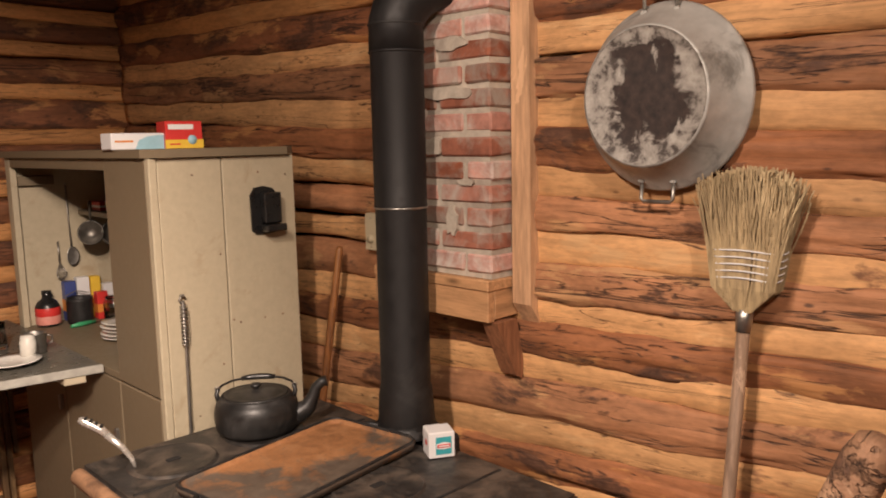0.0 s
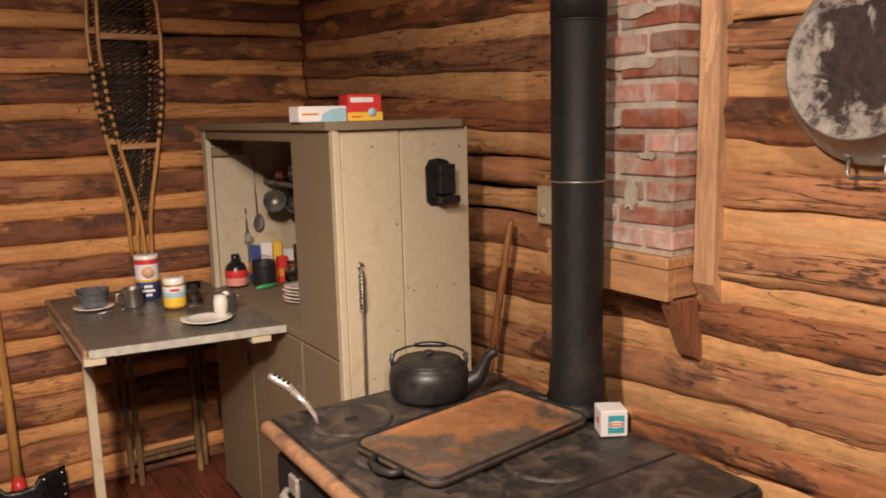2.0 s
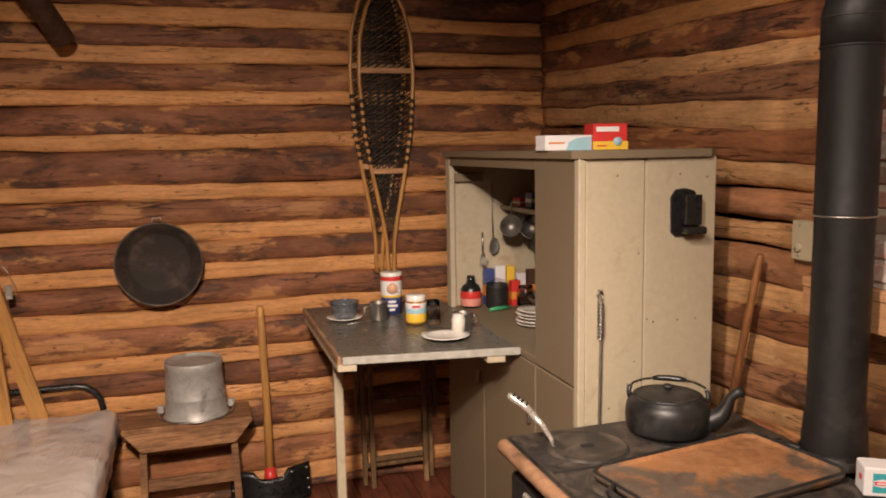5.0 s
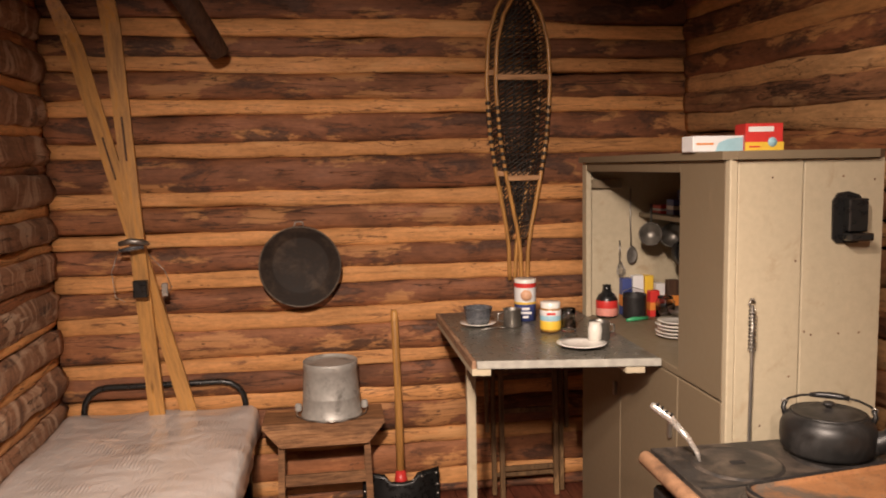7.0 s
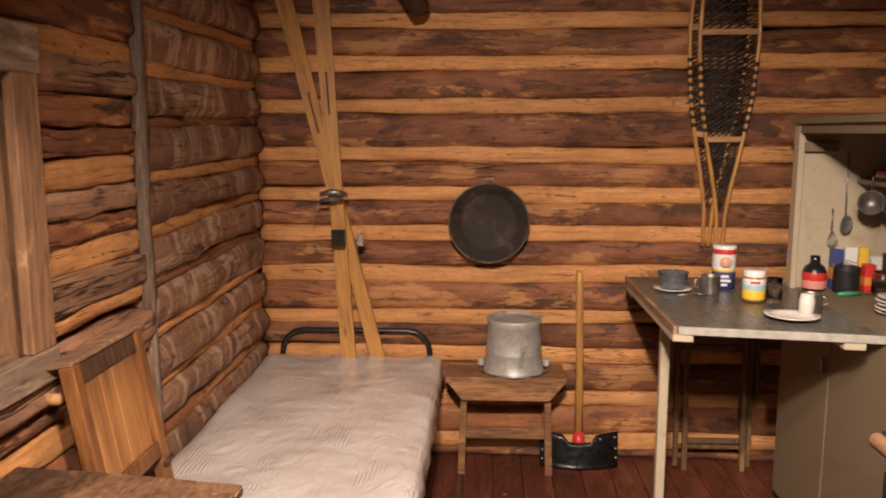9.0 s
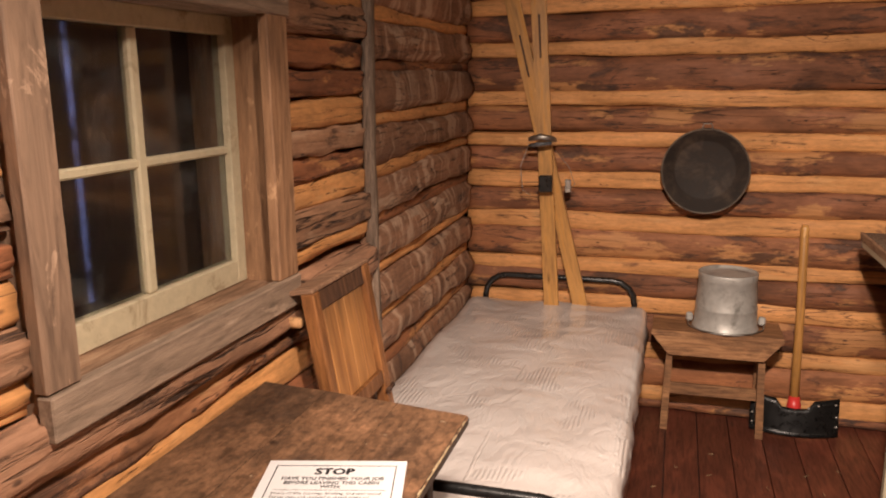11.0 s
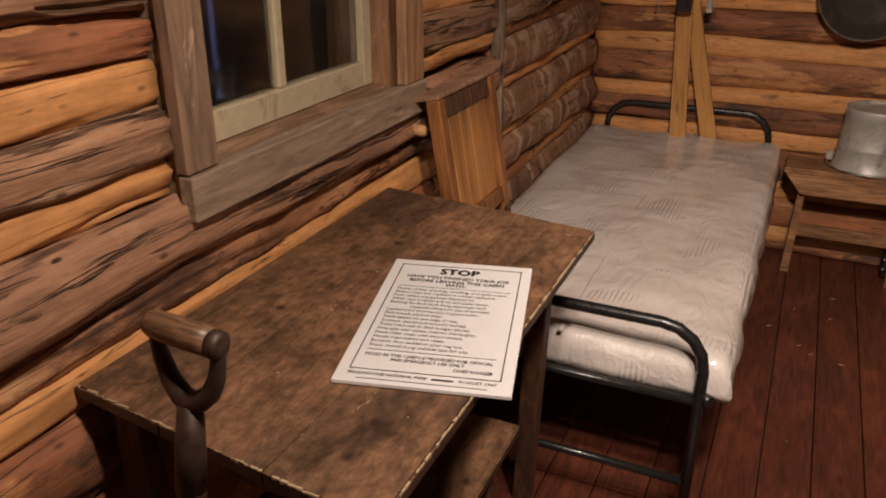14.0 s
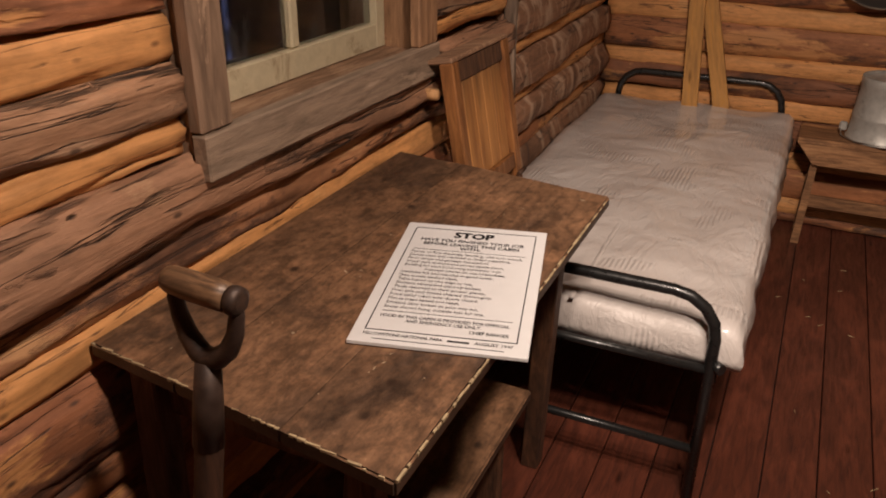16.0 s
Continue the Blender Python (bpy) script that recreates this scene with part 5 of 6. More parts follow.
def on_leaf():
    z = 0.8935
    lathe_thing("saucer", (1.815, 3.955, z), [(0, 0.002), (0.04, 0.002), (0.068, 0.010), (0.069, 0.013), (0.042, 0.006), (0, 0.006)], WHITE, "small white plate under the enamel bowl", "plate")
    lathe_thing("enamel_bowl", (1.815, 3.955, z + 0.0075), [(0, 0), (0.038, 0), (0.047, 0.012), (0.052, 0.045), (0.056, 0.062), (0.058, 0.063), (0.053, 0.060), (0.046, 0.02), (0, 0.012)], GREY_ENAMEL, "dark grey enamel bowl on a small plate", "bowl")
    s = thing("teaspoon", pose(1.86, 3.865, z, 0, 0, 15), "small steel spoon lying on the leaf", "spoon")
    part("handle", bm_tube([(-0.055, 0, 0.003), (0, 0, 0.005), (0.03, 0, 0.004)], [0.003, 0.002, 0.003], seg=6), STEEL, s)
    part("bowl", bm_lathe([(0, 0), (0.011, 0.002), (0.013, 0.005), (0.010, 0.003), (0, 0.0015)], 16, m=Matrix.Diagonal((1.5, 1, 1, 1))), STEEL, s, m=pose(0.042, 0, 0.001))
    c = lathe_thing("tin_mug", (1.938, 3.905, z), [(0, 0), (0.033, 0), (0.034, 0.003), (0.034, 0.066), (0.0355, 0.068), (0.033, 0.066), (0.032, 0.006), (0, 0.005)], STEEL, "plain tin mug with a side handle", "mug")
    part("handle", bm_tube([(-0.033, 0, 0.055), (-0.055, 0, 0.05), (-0.055, 0, 0.025), (-0.033, 0, 0.018)], 0.004, seg=8), STEEL, c)
    c = lathe_thing("oat_canister", (2.018, 4.02, z), [(0, 0), (0.042, 0), (0.042, 0.155), (0, 0.155)], BLUE, "round cardboard oat canister, blue below, white and red above", "canister",
                    parts=(("lid", [(0.043, 0.150), (0.0435, 0.163), (0.040, 0.165), (0, 0.163)], WHITE), ("white_band", [(0.0422, 0.068), (0.0424, 0.070), (0.0424, 0.147), (0.0422, 0.149)], PAPER), ("yellow_band", [(0.0425, 0.066), (0.0428, 0.067), (0.0428, 0.074), (0.0425, 0.075)], YELLOW), ("red_band", [(0.0425, 0.132), (0.0427, 0.133), (0.0427, 0.148), (0.0425, 0.149)], RED)))
    part("picture_oval", bm_lathe([(0, 0), (0.022, 0), (0.022, 0.001), (0, 0.001)], 20), plain("peach_print", (0.62, 0.36, 0.22), 0.5), c, m=pose(-0.006, -0.0425, 0.103, 90, 0, -14))
    for w, dz in ((0.03, 0.050), (0.045, 0.034), (0.022, 0.018)):
        part("print_bar", bm_box(-w / 2, w / 2, -0.0012, 0, -0.0048, 0.0048), PAPER, c, m=pose(-0.008, -0.0415, dz, 0, 0, -10))
    c = lathe_thing("peanut_butter_jar", (2.055, 3.79, z), [(0, 0), (0.034, 0), (0.038, 0.006), (0.038, 0.082), (0.034, 0.09), (0, 0.09)], BROWN_LIQ, "jar with a white lid and a yellow and blue label", "jar",
                    parts=(("lid", [(0.036, 0.088), (0.0365, 0.108), (0.034, 0.110), (0, 0.110)], WHITE), ("yellow_label", [(0.0383, 0.010), (0.0387, 0.012), (0.0387, 0.042), (0.0383, 0.043)], YELLOW), ("blue_label", [(0.0385, 0.042), (0.0389, 0.043), (0.0389, 0.060), (0.0385, 0.061)], SKYBLUE), ("white_label", [(0.0383, 0.061), (0.0387, 0.062), (0.0387, 0.080), (0.0383, 0.081)], PAPER)))
    part("print_bar", bm_box(-0.016, 0.016, -0.0012, 0, -0.004, 0.004), RED, c, m=pose(-0.008, -0.038, 0.070, 0, 0, -12))
    lathe_thing("glass_shaker", (2.118, 3.77, z), [(0, 0), (0.027, 0), (0.028, 0.004), (0.024, 0.06), (0.026, 0.085), (0.0235, 0.085), (0.021, 0.06), (0.024, 0.008), (0, 0.007)], CLEAR, "clear glass tumbler with dark contents", "tumbler", parts=(("contents", [(0, 0.009), (0.022, 0.009), (0.0195, 0.05), (0, 0.05)], DARK_WOOD),))
    c = lathe_thing("tin_mug", (2.185, 3.63, z), [(0, 0), (0.036, 0), (0.037, 0.003), (0.037, 0.060), (0.0385, 0.062), (0.036, 0.060), (0.035, 0.006), (0, 0.005)], STEEL, "dark tin mug beside the salt shaker", "mug")
    part("handle", bm_tube([(0.036, 0, 0.05), (0.055, 0, 0.045), (0.055, 0, 0.025), (0.036, 0, 0.018)], 0.004, seg=8), STEEL, c)
    lathe_thing("salt_shaker", (2.148, 3.565, z), [(0, 0), (0.024, 0), (0.024, 0.055), (0.021, 0.060), (0.020, 0.072), (0, 0.074)], plain("white_tin", (0.6, 0.58, 0.52), 0.4, var=0.05), "small white tin salt shaker", "shaker")
    lathe_thing("dinner_plate", (2.085, 3.52, z), [(0, 0.002), (0.045, 0.002), (0.06, 0.008), (0.083, 0.014), (0.084, 0.017), (0.06, 0.0115), (0.045, 0.006), (0, 0.006)], WHITE, "plain white china plate on the leaf", "plate", seg=40)


on_leaf()


def in_cupboard():
    z = 0.8865
    c = lathe_thing("red_bottle", (2.362, 4.038, z), [(0, 0), (0.04, 0), (0.043, 0.01), (0.043, 0.07), (0.034, 0.09), (0.02, 0.10), (0.015, 0.115), (0, 0.116)], BLACK, "red and black squat bottle with a dark cap", "bottle", parts=(("cap", [(0.017, 0.112), (0.017, 0.13), (0, 0.131)], BLACK),))
    part("red_label", bm_lathe([(0.0432, 0.038), (0.0436, 0.039), (0.0436, 0.068), (0.0432, 0.069)], 30), RED, c)
    part("label_panel", bm_lathe([(0.0432, 0.008), (0.0436, 0.009), (0.0436, 0.038), (0.0432, 0.039)], 30), plain("pink_print", (0.62, 0.25, 0.2), 0.45), c)
    c = lathe_thing("billy_can", (2.462, 3.998, z), [(0, 0), (0.044, 0), (0.046, 0.01), (0.046, 0.085), (0.048, 0.095), (0.043, 0.09), (0.042, 0.008), (0, 0.008)], IRON, "dark enamel billy can with a wire bail", "pot")
    part("bail", bm_tube([(-0.046, 0, 0.085), (-0.045, 0.01, 0.105), (0, 0.02, 0.118), (0.045, 0.01, 0.105), (0.046, 0, 0.085)], 0.0022, seg=6), STEEL, c)
    for x, y, w, h, mat, lab in ((2.452, 4.067, 0.042, 0.150, BLUE, "blue"), (2.500, 4.067, 0.046, 0.160, PAPER, "white and red"), (2.547, 4.067, 0.036, 0.158, YELLOW, "yellow"), (2.545, 4.005, 0.040, 0.105, RED, "red"), (2.592, 4.060, 0.040, 0.125, PAPER, "white"), (2.640, 4.04, 0.045, 0.140, DARK_WOOD, "dark brown")):
        c = carton("food_packet", (x, y, z), 0, w, 0.036, h, mat, lab + " food packet standing on the cupboard counter", "packet")
        part("stripe", bm_box(-w / 2 - 0.0005, w / 2 + 0.0005, -0.0185, 0.0185, h * 0.25, h * 0.55), RED if mat is PAPER else ORANGE, c)
    lathe_thing("glass_jar", (2.565, 3.935, z), [(0, 0), (0.035, 0), (0.037, 0.006), (0.037, 0.07), (0.03, 0.08), (0.03, 0.09), (0.028, 0.09), (0.028, 0.08), (0.034, 0.07), (0.034, 0.008), (0, 0.007)], CLEAR, "empty clear glass jar among the packets", "jar")
    lathe_thing("steel_bowl", (2.625, 3.90, z), [(0, 0), (0.03, 0), (0.055, 0.03), (0.06, 0.045), (0.057, 0.045), (0.05, 0.028), (0.028, 0.006), (0, 0.006)], STEEL, "small steel bowl on the counter", "bowl")
    k = thing("kitchen_knife", pose(2.46, 3.925, z, 0, 0, 12), "kitchen knife with a green plastic handle", "knife")
    part("handle", bm_tube([(-0.065, 0, 0.008), (-0.03, 0, 0.009), (0.03, 0, 0.008)], [0.006, 0.009, 0.007], seg=8), GREEN, k)
    bm = bmesh.new()
    prism(bm, [(0.03, -0.006), (0.15, -0.008), (0.175, 0.004), (0.03, 0.008)], 2, 0.007, 0.0085)
    part("blade", bm, STEEL, k)
    first = lathe_thing("side_plate", (2.468, 3.622, z), [(0, 0.0), (0.04, 0.0), (0.07, 0.010), (0.071, 0.013), (0.05, 0.007), (0, 0.006)], WHITE, "white china plate in a stack on the counter", "plate")
    first["group"] = "stacked plates"
    for i in range(1, 5):
        copy_thing(first, pose(2.468 + 0.003 * (-1) ** i, 3.622, z + 0.0125 * i))
    # far side wall and shelf
    s = thing("ladle", pose(2.475, 4.083, 1.37), "long steel serving spoon hanging inside the cupboard", "spoon")
    part("handle", bm_tube([(0, -0.004, 0.03), (0, -0.006, -0.1), (0.003, -0.008, -0.21)], [0.004, 0.003, 0.004], seg=8), STEEL, s)
    part("bowl", bm_lathe([(0, -0.004), (0.02, 0.0), (0.024, 0.005), (0.02, 0.004), (0, 0.001)], 18, m=Matrix.Diagonal((1, 1.55, 1, 1))), STEEL, s, m=pose(0.003, -0.012, -0.24, 90))
    part("nail", bm_tube([(0, 0.005, 0.034), (0, -0.012, 0.036)], 0.003, seg=6), STEEL, s)
    w = thing("potato_masher", pose(2.43, 4.083, 1.13), "wire kitchen whisk hanging inside the cupboard", "whisk")
    part("handle", bm_tube([(0, -0.006, 0.06), (0, -0.008, -0.02)], 0.004, seg=8), STEEL, w)
    for i in range(4):
        a = i * math.pi / 4
        part("wire", bm_tube([(0, -0.01, -0.02), (0.018 * math.cos(a), -0.022 + 0.012 * math.sin(a), -0.055), (0.016 * math.cos(a), -0.022 + 0.01 * math.sin(a), -0.075), (0, -0.022, -0.085), (-0.016 * math.cos(a), -0.022 - 0.01 * math.sin(a), -0.075), (-0.018 * math.cos(a), -0.022 - 0.012 * math.sin(a), -0.055), (0, -0.01, -0.02)], 0.0014, seg=5), STEEL, w)
    for i, (x, y, zz, r, d, mat) in enumerate(((2.520, 3.97, 1.218, 0.043, 0.040, PEWTER), (2.590, 3.95, 1.212, 0.046, 0.044, PEWTER), (2.625, 3.90, 1.150, 0.058, 0.045, IRON))):
        p = thing("saucepan", pose(x, y, zz, 0, -78, 62 + 14 * i), "small metal saucepan hanging under the cupboard shelf", "saucepan", "hanging saucepans")
        part("pan", bm_lathe([(0, 0), (r - 0.006, 0), (r - 0.002, 0.006), (r, d), (r + 0.003, d + 0.001), (r - 0.002, d), (r - 0.005, 0.008), (0, 0.004)], 28), mat, p)
        part("handle", bm_tube([(r - 0.002, 0, d - 0.006), (r + 0.04, 0, d + 0.004), (r + 0.075, 0, d + 0.002)], [0.005, 0.004, 0.006], seg=8), mat, p)
    for x, y, w_, h, mat, lab in ((2.565, 3.97, 0.080, 0.034, RED, "red"), (2.570, 3.86, 0.060, 0.060, BLUE, "dark blue"), (2.60, 3.76, 0.07, 0.07, PAPER, "white"), (2.59, 3.64, 0.07, 0.06, RED, "red"), (2.655, 3.95, 0.06, 0.09, BLUE, "dark blue")):
        c = carton("spice_packet", (x, y, 1.3035), 90, w_, 0.05, h, mat, lab + " small food carton on the cupboard shelf", "packet")
        part("stripe", bm_box(-w_ / 2 - 0.0005, w_ / 2 + 0.0005, -0.0255, 0.0255, h * 0.35, h * 0.6), PAPER if mat is not PAPER else RED, c)


in_cupboard()


# ---- on the stove-side wall ----
def wash_tub():
    t = thing("wash_tub", pose(2.872, 1.80, 1.615, 0, -90, 0), "galvanised wash tub with a scorched base hung on the wall", "tub")
    rb, rr, d = 0.135, 0.184, 0.085
    part("wall", bm_lathe([(rr + 0.004, 0.0), (rr + 0.006, 0.004), (rr + 0.003, 0.009), (rr - 0.002, 0.012), (rb + 0.004, d - 0.006), (rb + 0.004, d - 0.001), (rb, d)], 56), GALV, t)
    part("base", bm_lathe([(rb + 0.001, d - 0.001), (rb - 0.004, d - 0.004), (rb - 0.008, d - 0.0065), (0.06, d - 0.006), (0, d - 0.006)], 56), TUB_BASE, t, "sooty, scorched and mottled base")
    for s in (-1, 1):
        h = part("bail", bm_tube([(s * (rr - 0.01), -0.036, 0.022), (s * (rr + 0.022), -0.036, 0.026), (s * (rr + 0.027), -0.03, 0.026), (s * (rr + 0.027), 0.03, 0.026), (s * (rr + 0.022), 0.036, 0.026), (s * (rr - 0.01), 0.036, 0.022)], 0.0042, seg=8), STEEL, t)
        for y in (-0.036, 0.036):
            part("ear", bm_box(s * (rr - 0.022) - 0.012, s * (rr - 0.022) + 0.012, y - 0.007, y + 0.007, 0.018, 0.030, 0.003), GALV, h)


wash_tub()


def broom():
    b = thing("straw_broom", pose(2.835, 1.610, 0, 0, 0, 0), "pale straw broom standing bristles up against the log wall", "broom")
    part("handle", bm_tube([(-0.075, 0.03, 0.0), (-0.03, 0.012, 0.6), (0.0, -0.008, 1.20)], [0.0125, 0.013, 0.0125], seg=12), GREY_V, b, "pale worn wooden handle")
    part("ferrule", bm_tube([(-0.002, -0.006, 1.165), (0.001, -0.0085, 1.215)], [0.0145, 0.0165], seg=14), STEEL, b)
    r = random.Random(8)
    bm = bmesh.new()
    for i in range(1500):
        u, v = r.uniform(-1, 1), r.uniform(-1, 1)
        y0, x0 = u * 0.016, v * 0.014
        y1, x1 = u * 0.060, v * 0.022
        y2, x2 = u * 0.070, v * 0.022
        top = 1.440 + 0.028 * (1 - u * u) + r.uniform(-0.03, 0.012)
        y3, x3 = u * 0.088 + r.gauss(0, 0.011), v * 0.026 + r.gauss(0, 0.008)
        w = r.uniform(0.0009, 0.0017)
        pts = [(x0, y0 - 0.008, 1.205), (x1, y1 - 0.009, 1.25), (x2, y2 - 0.010, 1.315), ((x2 + x3) / 2 + r.gauss(0, 0.003), (y2 + y3) / 2 - 0.010 + r.gauss(0, 0.004), 1.385), (x3, y3 - 0.011, top)]
        prev = None
        for p in pts:
            ring = [bm.verts.new((p[0] + w * c, p[1] + w * s, p[2])) for c, s in ((1, 0), (-0.5, 0.87), (-0.5, -0.87))]
            if prev:
                for k in range(3):
                    bm.faces.new((prev[k], prev[(k + 1) % 3], ring[(k + 1) % 3], ring[k]))
            prev = ring
    part("bristles", bm, STRAW, b, "fan of pale straw bristles")
    for z, wy in ((1.322, 0.0735), (1.309, 0.0715), (1.296, 0.0695), (1.283, 0.067), (1.270, 0.0645)):
        pts = [(0.0245 * math.copysign(abs(math.sin(a)) ** 0.6, math.sin(a)), -0.0095 + wy * math.cos(a), z + 0.002 * math.sin(3 * a)) for a in (2 * math.pi * k / 32 for k in range(33))]
        part("stitching", bm_tube(pts, 0.0017, seg=5, caps=False), PAPER, b)


broom()
solid("peeled_pole", bm_tube([(2.47, 1.70, 0.0), (2.57, 1.49, 0.55), (2.655, 1.325, 1.04), (2.662, 1.312, 1.075), (2.664, 1.308, 1.085)], [0.036, 0.037, 0.038, 0.030, 0.012], seg=18), PALE, "rough pale peeled pole leaning by the stove", "pole")


def stick():
    s = thing("wooden_stick", pose(2.8, 2.94, 0), "plain wooden stick leaning on the log wall behind the stove", "stick")
    part("shaft", bm_tube([(-0.02, 0.12, 0.0), (0.0, 0.0, 0.72), (0.035, -0.075, 1.215), (0.036, -0.077, 1.226)], [0.0125, 0.0125, 0.0115, 0.007], seg=12), SHUTTER_WOOD, s)


stick()


def switch():
    s = thing("light_switch", pose(2.868, 2.70, 1.275), "pale ivory wall switch box on the log wall", "switch")
    part("plate", bm_box(-0.006, 0.03, -0.04, 0.075, -0.055, 0.055, 0.004), PALE_PAINT, s)
    part("knob", bm_lathe([(0.012, 0), (0.011, 0.008), (0, 0.009)], 16), PALE_PAINT, s, m=pose(-0.006, 0.045, -0.02, 0, -90))
    for z in (-0.042, 0.042):
        part("screw", bm_lathe([(0.003, 0), (0.003, 0.001), (0, 0.0015)], 8), STEEL, s, m=pose(-0.006, 0.045, z, 0, -90))


switch()


# ---- back wall things ----
def snowshoe(name, m, label):
    s = thing(name, m, label, "snowshoe", "snowshoes on the wall")

    def outline(f):
        """Half width at height f (0 tail, 1 tip)."""
        pts = ((0, 0.012), (0.12, 0.018), (0.2, 0.032), (0.35, 0.072), (0.5, 0.105), (0.68, 0.122), (0.82, 0.116), (0.92, 0.082), (0.98, 0.035), (1.0, 0.0))
        for (a, wa), (b, wb) in zip(pts, pts[1:]):
            if a <= f <= b:
                k = (f - a) / (b - a)
                return wa + (wb - wa) * k
        return 0
    L = 1.30
    fs = [i / 36 for i in range(37)]
    pts = [(-outline(f), 0, f * L) for f in fs] + [(outline(f), 0, f * L) for f in fs[::-1]][1:]
    part("frame", bm_tube(pts, 0.0095, seg=8), SKI_WOOD, s, "bent pale ash frame")
    for f in (0.37, 0.71):
        w = outline(f)
        part("crossbar", bm_box(-w, w, -0.008, 0.008, f * L - 0.012, f * L + 0.012, 0.003), NEW_WOOD, s)
    bm = bmesh.new()
    n = 30
    for i in range(n):
        f = 0.14 + 0.85 * i / n
        for d in (-1, 1):
            f2 = f + d * 0.10
            if 0.12 < f2 < 0.99:
                a = (-d * outline(f), 0.001 * d, f * L)
                b = (d * outline(f2), 0.001 * d, f2 * L)
                tube(bm, [a, b], 0.0026, seg=4)
        tube(bm, [(-outline(f), 0, f * L), (outline(f), 0, f * L)], 0.0022, seg=4)
    for u in (-0.66, -0.33, 0, 0.33, 0.66):
        tube(bm, [(u * outline(0.2 + 0.76 * k / 14), 0.002, (0.2 + 0.76 * k / 14) * L) for k in range(15)], 0.0024, seg=4)
    part("lacing", bm, LACING, s, "dark rawhide lacing")["kind"] = "stuff"
    for side in (-1, 1):
        for i in range(9):
            f = 0.40 + 0.026 * i
            w = side * outline(f)
            part("wrap", bm_tube([(w, 0, f * L - 0.008), (w * 1.01, 0, f * L + 0.008)], 0.0115, seg=8), LACING, s)
    return s


snowshoe("snowshoe", pose(2.125, 4.455, 0.965), "long wooden snowshoe with dark rawhide webbing hung on the log wall")
snowshoe("snowshoe", pose(2.075, 4.478, 0.985, 0, 0.9, 0), "second wooden snowshoe hung behind the first on the log wall")


def wall_pan():
    p = thing("basin", pose(1.132, 4.445, 1.088, 90, 0, 0), "round dark metal basin hung on the log wall", "basin")
    r = 0.172
    part("dish", bm_lathe([(0, -0.02), (0.115, -0.02), (0.125, -0.016), (r - 0.008, 0.035), (r, 0.040), (r, 0.036), (r - 0.008, 0.028), (0.120, -0.026), (0, -0.028)], 56), plain("sooty_basin_metal", (0.022, 0.015, 0.011), 0.75, var=0.35, dirt=(0.065, 0.044, 0.030), dirt_amount=0.5, dirt_scale=8.0), p)
    part("rim", bm_tube([(r * math.cos(a), r * math.sin(a), 0.039) for a in (2 * math.pi * k / 48 for k in range(49))], 0.0035, seg=6, caps=False), RIM_BROWN, p, "worn bare metal rim")
    part("hang_loop", bm_tube([(-0.02, r, 0.03), (-0.015, r + 0.02, 0.025), (0.015, r + 0.02, 0.025), (0.02, r, 0.03)], 0.003, seg=6), STEEL, p)


wall_pan()


def ski(m, length, label):
    s = thing("wooden_ski", m, label, "ski", "pair of skis")
    bm = bmesh.new()
    n, prev = 40, None
    for i in range(n + 1):
        f = i / n
        z = f * length
        w = 0.036 - 0.006 * math.sin(math.pi * min(1, f / 0.9)) if f < 0.93 else 0.034 * math.sqrt(max(0.02, 1 - ((f - 0.93) / 0.07) ** 2))
        t = 0.006 + 0.008 * math.exp(-((f - 0.45) / 0.22) ** 2)
        y = -0.16 * max(0, (f - 0.88) / 0.12) ** 2 + 0.012 * math.sin(math.pi * f)
        ring = [bm.verts.new(c) for c in ((-w, y - t, z), (w, y - t, z), (w, y + t, z), (-w, y + t, z))]
        if prev:
            for k in range(4):
                bm.faces.new((prev[k], prev[(k + 1) % 4], ring[(k + 1) % 4], ring[k]))
        else:
            bm.faces.new(ring)
        prev = ring
    bm.faces.new(prev[::-1])
    part("plank", bm, SKI_WOOD, s, "varnished yellow wood")
    part("groove_mark", bm_box(-0.004, 0.004, -0.0012, 0, -0.09, 0.09), DARK_WOOD, s, m=pose(0.002, -0.0125, length * 0.70))
    return s


def skis():
    a = ski(pose(0.555, 4.34, 0.0, -3.2, -4.0, 0), 2.35, "long yellow wooden ski leaning in the corner")
    b = ski(pose(0.765, 4.385, 0.0, -2.6, -14.2, 0), 2.30, "long yellow wooden ski leaning crosswise behind its pair")
    g = thing("ski_binding", pose(0.468, 4.385, 1.20), "grey webbing ski binding with buckle and wire loops", "binding")
    part("strap", bm_tube([(-0.05, -0.045, 0.015), (0.0, -0.06, 0.028), (0.05, -0.045, 0.018), (0.055, -0.01, 0.01)], [0.010, 0.013, 0.012, 0.008], seg=8), STEEL, g)
    part("strap", bm_tube([(-0.048, -0.04, -0.012), (-0.01, -0.06, -0.005), (0.045, -0.045, 0.0)], [0.008, 0.010, 0.008], seg=8), GREY_ENAMEL, g)
    part("wire_loop", bm_tube([(-0.05, -0.045, 0.0), (-0.085, -0.05, -0.1), (-0.075, -0.05, -0.20), (-0.04, -0.05, -0.22)], 0.0018, seg=5), STEEL, g)
    part("wire_loop", bm_tube([(0.06, -0.04, -0.03), (0.12, -0.04, -0.10), (0.145, -0.04, -0.17), (0.12, -0.04, -0.20)], 0.0018, seg=5), STEEL, g)
    part("buckle", bm_box(0.105, 0.130, -0.05, -0.04, -0.205, -0.15, 0.003), CHROME, g)
    part("toe_iron", bm_box(-0.005, 0.052, -0.062, -0.028, -0.205, -0.135, 0.004), BLACK, g)


skis()


